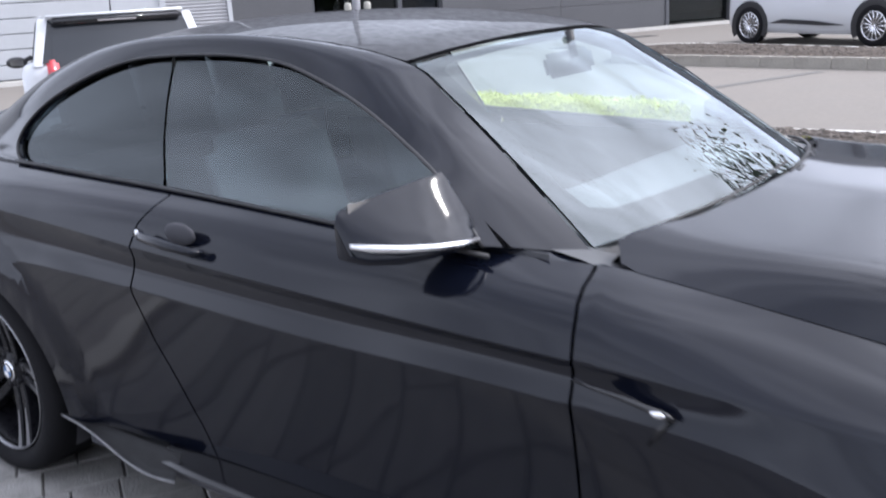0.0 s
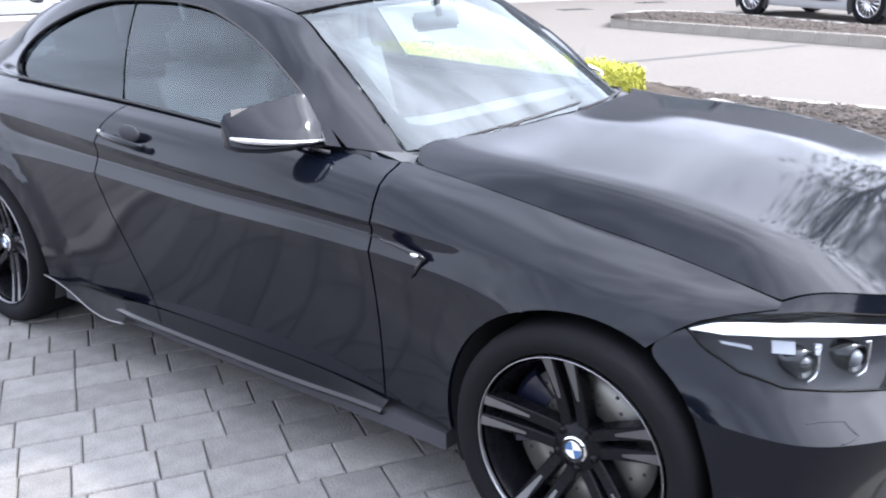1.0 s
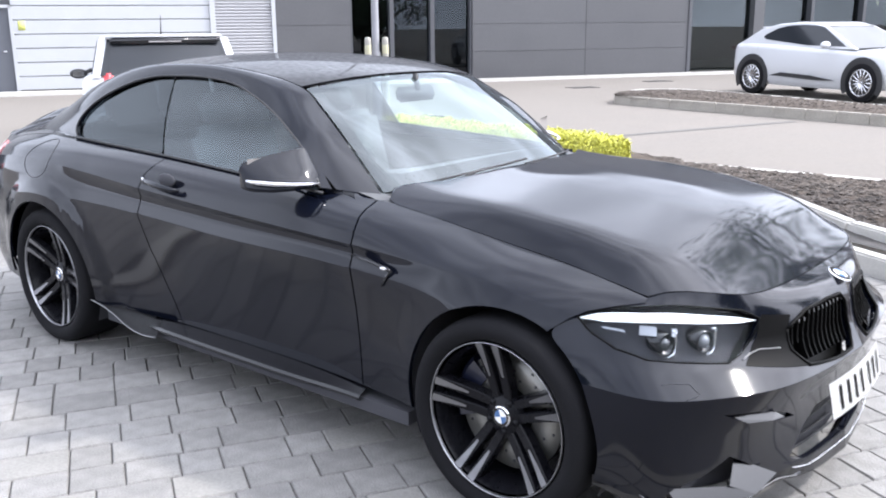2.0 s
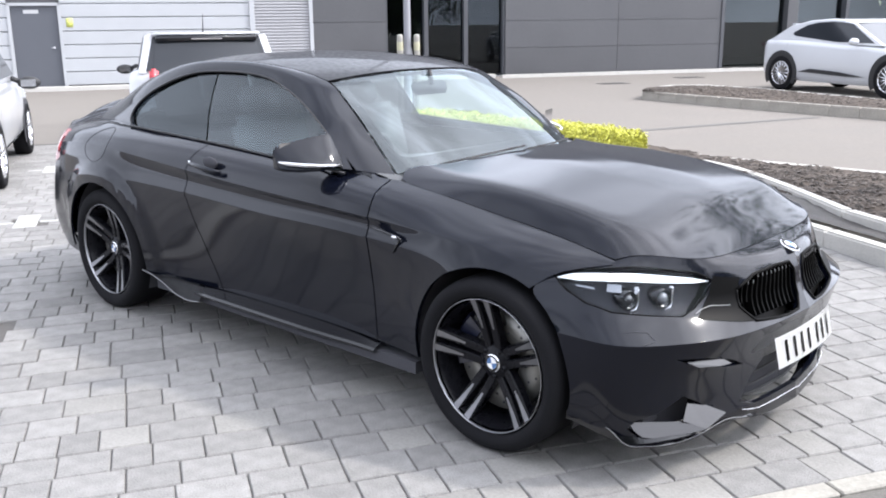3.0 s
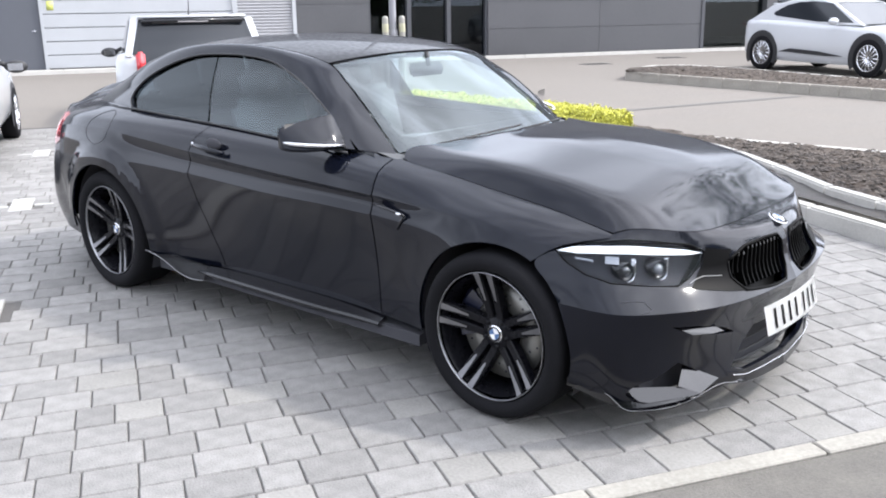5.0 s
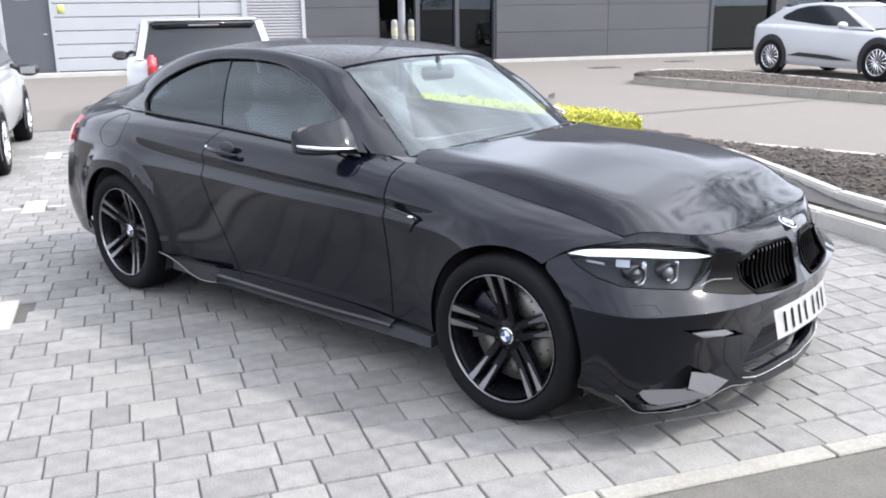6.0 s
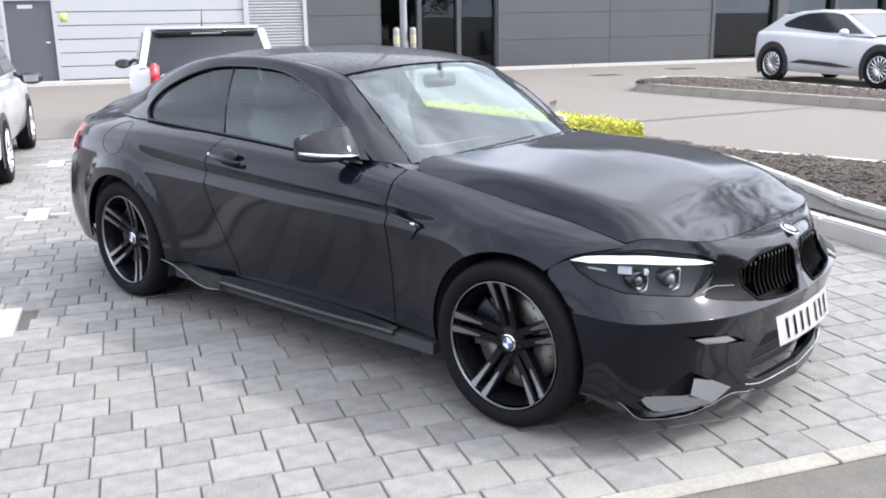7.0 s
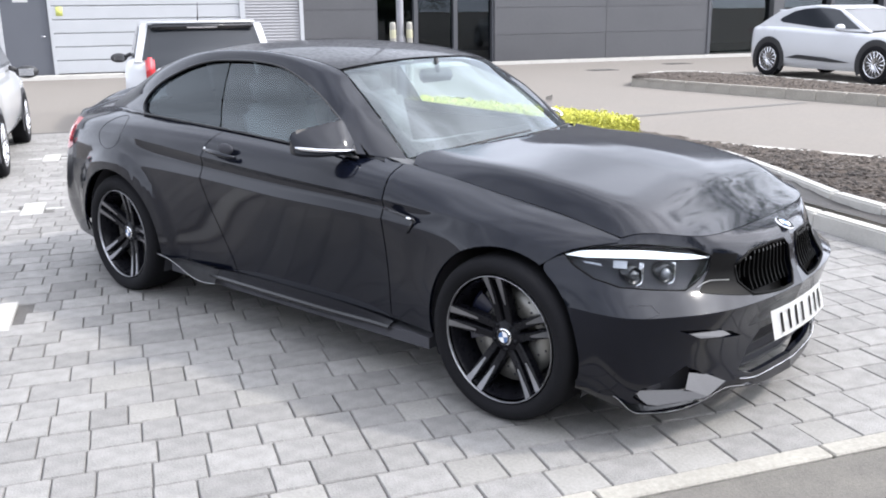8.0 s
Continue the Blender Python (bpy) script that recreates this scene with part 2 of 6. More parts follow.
def dense(poly, step, closed=True):
    out = []
    n = len(poly)
    for i in range(n if closed else n - 1):
        a, b = np.array(poly[i], float), np.array(poly[(i + 1) % n], float)
        k = max(1, int(np.hypot(*(b - a)) / step + 0.5))
        out += [tuple(a + (b - a) * j / k) for j in range(k)]
    if not closed:
        out.append(tuple(poly[-1]))
    return out


def edge_gap(poly, pts):
    d = np.full(len(pts), 9.0)
    p = np.array(poly)
    for a, b in zip(p, np.roll(p, -1, axis=0)):
        e = b - a
        t = np.clip(((pts - a) @ e) / max(e @ e, 1e-12), 0, 1)
        d = np.minimum(d, np.hypot(*(pts - a - t[:, None] * e).T))
    return d


def sheet(name, surf, outer, holes=(), step=0.025, thick=0.012, out=(0, -1, 0.2), lift=0.0, relax=0):
    """A panel of a surface, cut along outer and holes in the surface's own plane, with folded edges and true normals.
    surf takes an (n, 2) array and gives (n, 3) places; relax: rounds of evening out the normals."""
    outer = dense(outer, step)
    holes = [dense(h, step) for h in holes]
    pts, edges = [], []
    for loop in (outer, *holes):
        s = len(pts)
        pts += loop
        edges += [(s + i, s + (i + 1) % len(loop)) for i in range(len(loop))]
    o = np.array(outer)
    gx, gy = np.arange(o[:, 0].min(), o[:, 0].max(), step), np.arange(o[:, 1].min(), o[:, 1].max(), step)
    g = np.array([(x, y) for x in gx for y in gy])
    keep = inside(o, g) & (edge_gap(o, g) > step * 0.45)
    for h in holes:
        keep &= ~inside(np.array(h), g) & (edge_gap(h, g) > step * 0.45)
    pts += [tuple(p) for p in g[keep]]
    vs, _, fs, _, _, _ = geometry.delaunay_2d_cdt([Vector(p) for p in pts], edges, [], 0, 1e-6)
    q = np.array([tuple(v) for v in vs])
    cen = np.array([q[list(f)].mean(axis=0) for f in fs])
    ok = inside(o, cen)
    for h in holes:
        ok &= ~inside(np.array(h), cen)
    fs = [f for f, k in zip(fs, ok) if k]
    P = surf(q)
    e = 1e-3
    du, dv = surf(q + (e, 0)) - surf(q - (e, 0)), surf(q + (0, e)) - surf(q - (0, e))
    N = np.cross(du, dv)
    N /= np.linalg.norm(N, axis=1)[:, None] + 1e-12
    flip = (N @ np.array(out)).mean() < 0
    if flip:
        N = -N
    P = P + N * lift
    if relax:
        ed = np.array([(f[i], f[i - 1]) for f in fs for i in range(len(f))])
        for _ in range(relax):
            S = N.copy()
            np.add.at(S, ed[:, 0], N[ed[:, 1]])
            np.add.at(S, ed[:, 1], N[ed[:, 0]])
            N = S / (np.linalg.norm(S, axis=1)[:, None] + 1e-12)
    faces = [tuple(f[::-1]) if flip else tuple(f) for f in fs]
    count = {}
    for f in faces:
        for a, b in zip(f, (*f[1:], f[0])):
            count[(a, b)] = count.get((a, b), 0) + 1
    verts, norms = [tuple(p) for p in P], [tuple(n) for n in N]
    dup = {}
    rim = [(a, b) for (a, b) in count if (b, a) not in count]
    for a, b in rim:
        ids = []
        for k in (a, b):
            if k not in dup:
                dup[k] = len(verts)
                verts.append(tuple(P[k]))
                verts.append(tuple(P[k] - N[k] * thick))
                norms += [(0, 0, 0), (0, 0, 0)]
            ids.append(dup[k])
        ed = P[b] - P[a]
        nn = np.cross(ed, N[a])
        nn = nn / (np.linalg.norm(nn) + 1e-12)
        for k in (ids[0], ids[0] + 1, ids[1], ids[1] + 1):
            norms[k] = tuple(np.array(norms[k]) + nn)
        faces.append((ids[1], ids[0], ids[0] + 1, ids[1] + 1))
    used = sorted({i for f in faces for i in f})
    idx = {k: i for i, k in enumerate(used)}
    return [verts[i] for i in used], [tuple(idx[i] for i in f) for f in faces], [norms[i] for i in used]


def to_mesh(name, data, mirror=False, both=False):
    """data from sheet(); mirror: on the other side of the car; both: on both sides, as one mesh."""
    v, f, n = [], [], []
    if not mirror:
        v, f, n = list(data[0]), list(data[1]), list(data[2])
    if mirror or both:
        s = len(v)
        v += [(p[0], -p[1], p[2]) for p in data[0]]
        f += [tuple(s + i for i in q[::-1]) for q in data[1]]
        n += [(p[0], -p[1], p[2]) for p in data[2]]
    me = bpy.data.meshes.new(name)
    me.from_pydata(v, [], f)
    me.shade_smooth()
    me.normals_split_custom_set_from_vertices([Vector(p).normalized() if Vector(p).length > 1e-6 else Vector((0, 0, 1)) for p in n])
    return me

# ---- the black coupe: x forward from the front axle, y to its left ----
coupe = thing("coupe_car", "gloss black two-door sports coupe parked on block paving", "car")
FW, RW = (0.0, 0.327), (-2.693, 0.334)      # wheel centres, x and z
R_ARCH_F, R_ARCH_R = 0.366, 0.378


def row(pts):
    """A row of the side: (x, half width, height)."""
    return Curve([(x, x, w, z) for x, w, z in pts])


SIDE_TOP = row([(-3.42, .715, .945), (-3.05, .735, .99), (-2.69, .752, 1.005), (-2.3, .760, .994), (-1.85, .770, .977), (-1.3, .780, .950), (-.98, .778, .934), (-.80, .745, .922), (-.62, .70, .908), (-.365, .70, .873), (-.135, .70, .838), (.127, .70, .799), (.30, .70, .764), (.41, .70, .7385)])
SIDE_SHO = row([(-3.42, .785, .915), (-3.05, .835, .955), (-2.69, .855, .960), (-2.3, .85, .955), (-1.85, .845, .940), (-1.3, .85, .908), (-.80, .850, .880), (-.55, .825, .868), (-.3, .80, .828), (0, .795, .795), (.25, .775, .750), (.32, .737, .743), (.41, .704, .737)])
SIDE_CR1 = row([(-3.42, .825, .86), (-3.05, .882, .898), (-2.69, .904, .905), (-2.3, .898, .880), (-1.85, .895, .848), (-1.3, .894, .817), (-.75, .890, .792), (-.4, .877, .774), (0, .865, .745), (.236, .825, .708), (.32, .768, .7195), (.41, .708, .7355)])
SIDE_CAV = row([(-3.42, .845, .80), (-3.05, .905, .845), (-2.69, .922, .850), (-2.3, .893, .832), (-1.85, .878, .806), (-1.3, .874, .784), (-.75, .872, .768), (-.4, .878, .748), (0, .895, .70), (.25, .85, .672)])
SIDE_CR2 = row([(-3.42, .855, .70), (-3.05, .918, .735), (-2.69, .936, .755), (-2.3, .915, .755), (-1.85, .902, .742), (-1.3, .900, .720), (-.75, .897, .714), (-.4, .897, .698), (0, .912, .655), (.25, .866, .63)])
SIDE_HOL = row([(-3.42, .857, .54), (-3.05, .915, .54), (-2.69, .935, .54), (-2.3, .905, .54), (-1.85, .860, .53), (-1.3, .848, .52), (-.75, .856, .52), (-.4, .885, .53), (0, .914, .52), (.25, .876, .52)])
SIDE_LOW = row([(-3.42, .855, .36), (-3.05, .91, .36), (-2.69, .93, .36), (-2.3, .892, .36), (-1.85, .840, .36), (-1.3, .826, .36), (-.75, .838, .36), (-.4, .880, .36), (0, .912, .36), (.25, .875, .36)])
SIDE_BOT = row([(-3.42, .83, .23), (-3.05, .88, .23), (-2.69, .90, .23), (-2.3, .870, .24), (-1.85, .832, .245), (-1.3, .820, .245), (-.75, .830, .245), (-.4, .866, .24), (0, .895, .23), (.25, .86, .23)])
side_skin = Skin([SIDE_BOT, SIDE_LOW, SIDE_HOL, SIDE_CR2, SIDE_CR2, SIDE_CAV, SIDE_CR1, SIDE_CR1, SIDE_SHO, SIDE_TOP])
SIDE_H = 0.78


def flare(x, z, cx, cz, r, amount, width):
    d = np.hypot(x - cx, z - cz) - r
    return amount * np.clip(1 - d / width, 0, 1)**2


def haunch(x, z):
    """The wide rear arch: a flat lip round the wheel, then a soft shoulder back to the panel."""
    d = np.hypot(x - RW[0], z - RW[1]) - R_ARCH_R
    t = np.clip((d - .035) / .10, 0, 1)
    return .022 * (1 - t * t * (3 - 2 * t)) + flare(x, z, *RW, R_ARCH_R, .004, .03)


def side(q):
    """(x, v * SIDE_H) -> a place on the right-hand side."""
    p = side_skin(q[:, 0], q[:, 1] / SIDE_H).copy()
    x, w, z = p.T
    w = w + flare(x, z, *FW, R_ARCH_F, 0.014, 0.11) + haunch(x, z)
    return np.stack([x, -w, z], axis=1)


def side_v(x, z):
    """The surface parameter at which the side reaches height z at x."""
    lo, hi = np.zeros(len(x)), np.ones(len(x))
    for _ in range(30):
        m = (lo + hi) / 2
        up = side_skin(x, m)[:, 2] < z
        lo, hi = np.where(up, m, lo), np.where(up, hi, m)
    return (lo + hi) / 2 * SIDE_H


def side_poly(pts, step=0.02):
    """A polygon in (x, z) as one in the side's own plane."""
    d = np.array(dense(pts, step))
    return list(zip(d[:, 0], side_v(d[:, 0], d[:, 1])))


def arc(c, r, a0, a1, n=40):
    return [(c[0] + r * math.cos(radians(t)), c[1] + r * math.sin(radians(t))) for t in lin(a0, a1, n)]


DOOR_R = [(-1.74, .262), (-1.775, .35), (-1.807, .418), (-1.874, .589), (-1.903, .725), (-1.892, .835), (-1.885, .905), (-1.83, .979)]
DOOR_F = [(-.632, .262), (-.626, .40), (-.624, .66), (-.627, .79), (-.638, .853), (-.672, .93)]
GAP = 0.0035
TOPV = SIDE_H


def top_line(x0, x1, n=12):
    return [(x, TOPV) for x in lin(x0, x1, n)]



def open_side(pts, step=0.02):
    d = np.array(dense(pts, step, closed=False))
    return list(zip(d[:, 0], side_v(d[:, 0], np.minimum(d[:, 1], side_skin(d[:, 0], np.ones(len(d)))[:, 2]))))


rear_edge = open_side([(x + GAP, z) for x, z in DOOR_R])
front_edge = open_side([(x - GAP, z) for x, z in DOOR_F])
bottom_edge = open_side([(-.632 - GAP, .262), (-1.74 + GAP, .262)])
door_poly = front_edge[::-1] + bottom_edge[1:-1] + rear_edge + top_line(-1.81, -.69)
door_data = sheet("door", side, door_poly, out=(0, -1, .2))
rear_edge2 = open_side([(x - GAP, z) for x, z in DOOR_R])
quarter_poly = rear_edge2[::-1] + open_side([(-1.74 - GAP, .262), (-2.3, .255), (-2.9, .25), (-3.05, .25), (-3.08, .33), (-3.25, .62), (-3.22, .76), (-3.22, .95)])[1:] + top_line(-3.22, -1.84, 30)
rear_arch = side_poly(arc(RW, R_ARCH_R, 0, 357, 72))
quarter_data = sheet("quarter", side, quarter_poly, [rear_arch], out=(0, -1, .2))
front_edge2 = open_side([(x + GAP, z) for x, z in DOOR_F])
seam_f = [(.236, .700), (.206, .674), (.176, .650), (.15, .61), (.12, .55), (-.1, .30), (-.35, .262), (-.632 + GAP, .262)]
crest = [(.392, .7335), (.318, .7205), (.262, .7075)]
fender_poly = top_line(-.665, .392, 30) + open_side(crest) + open_side(seam_f)[1:] + front_edge2[1:]
front_arch = side_poly(arc(FW, R_ARCH_F, 0, 357, 72))
fender_data = sheet("fender", side, fender_poly, [front_arch], out=(0, -1, .2), relax=2)
for flip in (False, True):
    part("door", to_mesh("door", door_data, flip), PAINT, coupe)
    part("rear_quarter_panel", to_mesh("rear_quarter_panel", quarter_data, flip), PAINT, coupe)
    part("front_wing", to_mesh("front_wing", fender_data, flip), PAINT, coupe)

# bonnet
B_EDGE = Curve([(-.80, .925), (-.62, .908), (-.365, .873), (-.135, .838), (.127, .799), (.30, .764), (.42, .738), (.55, .734), (.75, .70)])
B_MID = Curve([(-.80, 1.004), (-.50, .972), (-.2, .962), (.2, .912), (.40, .858), (.52, .796), (.62, .754), (.75, .68)])


def bonnet(q):
    x, y = q[:, 0], q[:, 1]
    ze, zm = B_EDGE(x)[:, 0], B_MID(x)[:, 0]
    # a flat middle, a plane falling gently outwards to the crease, and a steep flank
    ay, y0, yc = np.abs(y), np.interp(x, [-.6, .5], [.17, .10]), np.interp(x, [-.6, -.2, .3, .55, .65], [.60, .66, .64, .52, .44])
    rise = lambda d, w: w * np.logaddexp(0, d / w)
    high = np.maximum(zm - ze, .01)
    lean = np.minimum(.068, .62 * high / (yc - y0)) / high
    steep = (1 - lean * (.70 - y0)) / (.70 - yc)
    share = 1 - lean * rise(ay - y0, .022) - steep * rise(ay - yc, .014)
    return np.stack([x, y, ze + (zm - ze) * share], axis=1)


# nose: rows from lip to bonnet edge; stations from the wheel arch round to the middle
def nrow(pts):
    return Curve([(i, *p) for i, p in enumerate(pts)])


BON_FRONT = [(.395, .697), (.531, .580), (.614, .447), (.645, .23), (.652, 0)]
bon_c = Curve([(i + 1, *p) for i, p in enumerate(BON_FRONT)])
bon_edge = [bon_c(np.array([s]))[0] for s in lin(1, 5, 17)]
N_TOP = Curve([(0, .236, .815, .700)] + [(s, x, w, float(bonnet(np.array([[x - .004, -w]]))[0][2]) - .001) for s, (x, w) in zip(lin(1, 5, 17), bon_edge)])
N_BRW = nrow([(0.214, 0.850, 0.681), (0.425, 0.728, 0.708), (0.549, 0.583, 0.709), (0.641, 0.431, 0.706), (0.698, 0.22, 0.712), (0.725, 0, 0.717)])
N_MID = nrow([(0.174, 0.892, 0.646), (0.425, 0.757, 0.66), (0.562, 0.605, 0.656), (0.654, 0.44, 0.65), (0.728, 0.23, 0.648), (0.755, 0, 0.648)])
N_HLB = nrow([(0.252, 0.897, 0.59), (0.446, 0.793, 0.594), (0.583, 0.633, 0.586), (0.667, 0.461, 0.578), (0.733, 0.258, 0.576), (0.764, 0, 0.575)])
N_SHF = nrow([(0.3, 0.9, 0.52), (0.510, 0.853, 0.508), (0.657, 0.696, 0.505), (0.744, 0.504, 0.499), (0.788, 0.27, 0.494), (0.808, 0, 0.492)])
N_BRK = nrow([(0.34, 0.907, 0.43), (0.511, 0.855, 0.445), (0.642, 0.7, 0.438), (0.724, 0.51, 0.43), (0.766, 0.27, 0.424), (0.784, 0, 0.422)])
N_INT = nrow([(0.363, 0.907, 0.34), (0.512, 0.85, 0.35), (0.62, 0.7, 0.345), (0.696, 0.51, 0.335), (0.75, 0.27, 0.325), (0.768, 0, 0.325)])
N_LOW = nrow([(0.357, 0.902, 0.275), (0.505, 0.835, 0.24), (0.612, 0.69, 0.232), (0.688, 0.5, 0.225), (0.75, 0.27, 0.218), (0.775, 0, 0.218)])
N_LIP = nrow([(0.335, 0.885, 0.225), (0.505, 0.8, 0.16), (0.617, 0.66, 0.16), (0.696, 0.47, 0.165), (0.752, 0.26, 0.17), (0.78, 0, 0.17)])
nose_skin = Skin([N_LIP, N_LOW, N_INT, N_BRK, N_SHF, N_SHF, N_HLB, N_MID, N_BRW, N_TOP])
NS, NV = 0.19, 0.62


def nose(q):
    p = nose_skin(q[:, 0] / NS, q[:, 1] / NV)
    return np.stack([p[:, 0], -p[:, 1], p[:, 2]], axis=1)


def nose_at(s, v, lift=0.0):
    q = np.array([[s * NS, v * NV]])
    p = nose(q)[0]
    e = 1e-3
    n = np.cross(nose(q + (e, 0))[0] - nose(q - (e, 0))[0], nose(q + (0, e))[0] - nose(q - (0, e))[0])
    n /= np.linalg.norm(n) + 1e-12
    if n[0] < 0:
        n = -n
    return Vector(p + n * lift)


def nq(pts):
    return [(s * NS, v * NV) for s, v in pts]


HEADLIGHT = [(.04, .90), (.2, .945), (.88, .90), (1.62, .875), (2.48, .84), (2.84, .785), (2.68, .71), (2.4, .66), (2.14, .635), (1.48, .645), (.98, .655), (.62, .69), (.42, .75)]
KIDNEY = [(3.34, .718), (3.74, .778), (4.3, .792), (4.72, .785), (4.84, .74), (4.84, .62), (4.7, .555), (4.4, .55), (3.62, .580), (3.38, .640)]
MIDINT = [(3.54, .14), (3.75, .23), (4.0, .29), (5.0, .29), (5.0, .10), (3.9, .09)]
SIDEINT = [(1.14, .105), (1.36, .145), (1.78, .165), (2.3, .215), (2.62, .185), (3.02, .125), (2.72, .035), (2.3, .012), (1.75, .012), (1.45, .03)]
SLOT = [(1.96, .37), (2.56, .36), (3.2, .325), (3.5, .29), (3.08, .30), (2.5, .32), (2.2, .345)]
nose_poly = nq([(s, 0) for s in lin(0, 5, 14)] + [(5, v) for v in lin(.05, 1, 12)] + [(s, 1) for s in lin(4.8, 0, 14)] + [(0, v) for v in lin(.95, .05, 12)])
nose_data = sheet("bumper", nose, nose_poly, [nq(HEADLIGHT), nq(KIDNEY), nq(MIDINT), nq(SIDEINT), nq(SLOT)], step=0.02, out=(1, -.5, .1), thick=0.02)
part("front_bumper", to_mesh("front_bumper", nose_data, both=True), PAINT, coupe)


def nose_patch(poly, lift, step=0.02):
    return sheet("p", nose, nq(poly), step=step, thick=0.006, out=(1, -.5, .1), lift=lift)


half = [(-.655, -.632), (-.625, -.685), (-.585, -.6985), (-.4, -.6985), (0, -.6985), (.25, -.6985), (.36, -.697)] + [(x - .004, -w + .002) for x, w in bon_edge[:-1]] + [(bon_edge[-1][0] - .004, 0)]
rear = [(-.50, 0), (-.515, -.2), (-.562, -.45)]
bon_poly = half + [(x, -y) for x, y in half[-2::-1]] + [(x, -y) for x, y in rear[::-1]] + rear[1:]
part("bonnet", to_mesh("bonnet", sheet("bonnet", bonnet, bon_poly, step=0.025, out=(0, 0, 1), thick=0.02, relax=3)), PAINT, coupe)

# greenhouse: pillars and roof rails between the side windows and the screens
TUMBLE = 0.52


def win_w(z):
    return 0.772 - TUMBLE * (z - .97) + 0.02 * math.sin(math.pi * min(1, max(0, (z - .95) / .36)))


DLO = [(-.87, .945), (-.98, 1.05), (-1.1, 1.122), (-1.25, 1.193), (-1.4, 1.245), (-1.57, 1.288), (-1.78, 1.306), (-2.01, 1.306), (-2.17, 1.295), (-2.33, 1.258), (-2.49, 1.192), (-2.582, 1.122), (-2.614, 1.062), (-2.592, 1.020), (-2.54, 1.004)]
RIM = [(-.70, .640, .905), (-.86, .607, 1.030), (-.98, .583, 1.120), (-1.10, .560, 1.203), (-1.22, .54, 1.274), (-1.45, .535, 1.322), (-1.75, .53, 1.350), (-2.05, .53, 1.352), (-2.28, .53, 1.338), (-2.5, .535, 1.302), (-2.72, .548, 1.238), (-2.90, .575, 1.155), (-3.03, .615, 1.082), (-3.10, .66, 1.012), (-2.80, .750, 1.006)]
dlo_c = Curve([(i, x, win_w(z), z) for i, (x, z) in enumerate(DLO)])
rim_c = Curve([(i, *p) for i, p in enumerate(RIM)])


def pillar(q):
    i, b = q[:, 0] / .16, q[:, 1] / .2
    A, B = dlo_c(i), rim_c(i)
    p = A + (B - A) * b[:, None]
    bulge = 0.028 * np.sin(np.pi * np.clip(b, 0, 1)) * np.clip(np.minimum(i / 2, (14 - i) / 3), .25, 1)
    nrm = np.stack([np.zeros_like(b), np.full_like(b, .62), np.full_like(b, .78)], axis=1)
    p = p + nrm * bulge[:, None]
    return np.stack([p[:, 0], -p[:, 1], p[:, 2]], axis=1)


pil_poly = [(i * .16, 0) for i in lin(0, 14, 57)] + [(14 * .16, .1)] + [(i * .16, .2) for i in lin(14, 0, 57)] + [(0, .1)]
pil_data = sheet("pillar", pillar, pil_poly, step=0.02, out=(0, -.6, .7), thick=0.015, relax=7)
for flip in (False, True):
    part("roof_rail", to_mesh("roof_rail", pil_data, flip), PAINT, coupe, "black A-pillar, roof rail and C-pillar")
    bm = bmesh.new()
    sg = 1 if flip else -1
    tube(bm, [(p[0], sg * (p[1] + .004), p[2]) for p in dlo_c(np.array(lin(0, 14, 60)))], 0.0045, 6)
    tube(bm, [(x, sg * (win_w(z) + .006), z) for x, z in zip(lin(-2.60, -.85, 30), [float(SIDE_TOP(np.array([x]))[0][2]) + .004 for x in lin(-2.60, -.85, 30)])], 0.0055, 6)
    part("window_seal", bm, MATTBLACK, coupe, "black rubber window seal")


def span(edge_c, i0, i1, crown, push):
    """A surface across the car between the left and right rims."""
    def f(q):
        a, b = q[:, 0] / .5, q[:, 1] / .4
        p = edge_c(i0 + (i1 - i0) * b)
        k = 1 - np.abs(a)**2.4
        cr = crown[0] + (crown[1] - crown[0]) * b
        pu = push[0] + (push[1] - push[0]) * b
        return np.stack([p[:, 0] + pu * k, p[:, 1] * a, p[:, 2] + cr * k], axis=1)
    return f


SQi = [(-.493, .006), (.493, .006), (.493, .394), (-.493, .394)]
windscreen = span(rim_c, 0.05, 4, (.045, .036), (.19, .07))
part("windscreen", to_mesh("windscreen", sheet("w", windscreen, SQi, step=.03, thick=.004, out=(1, 0, 1))), GLASS_W, coupe, "curved windscreen reflecting the bright sky").visible_shadow = False
frit_hole = [(-.462, .085), (-.452, .052), (-.42, .042), (.42, .042), (.452, .052), (.462, .085), (.452, .365), (.43, .378), (-.43, .378), (-.452, .365)]
part("windscreen_border", to_mesh("windscreen_border", sheet("wb", windscreen, SQi, [frit_hole], step=.03, thick=.001, out=(1, 0, 1), lift=-.006)), mat("black_ceramic_border", (.004, .004, .005), .9, spec=.05), coupe, "black ceramic border behind the windscreen's edge")
roof_s = span(rim_c, 4, 10.4, (.036, .036), (.07, -.07))
part("roof", to_mesh("roof", sheet("r", roof_s, SQi, step=.03, thick=.01, out=(0, 0, 1))), CARBON, coupe, "dark carbon roof panel")
part("rear_window", to_mesh("rear_window", sheet("rw", span(rim_c, 10.45, 12.8, (.036, .02), (-.07, -.06)), SQi, step=.03, thick=.004, out=(-1, 0, 1))), GLASS_S, coupe, "sloping rear window").visible_shadow = False


def side_glass(q):
    z = q[:, 1]
    w = .772 - TUMBLE * (z - .97) + .02 * np.sin(np.pi * np.clip((z - .95) / .36, 0, 1)) - .012
    return np.stack([q[:, 0], -w, z], axis=1)


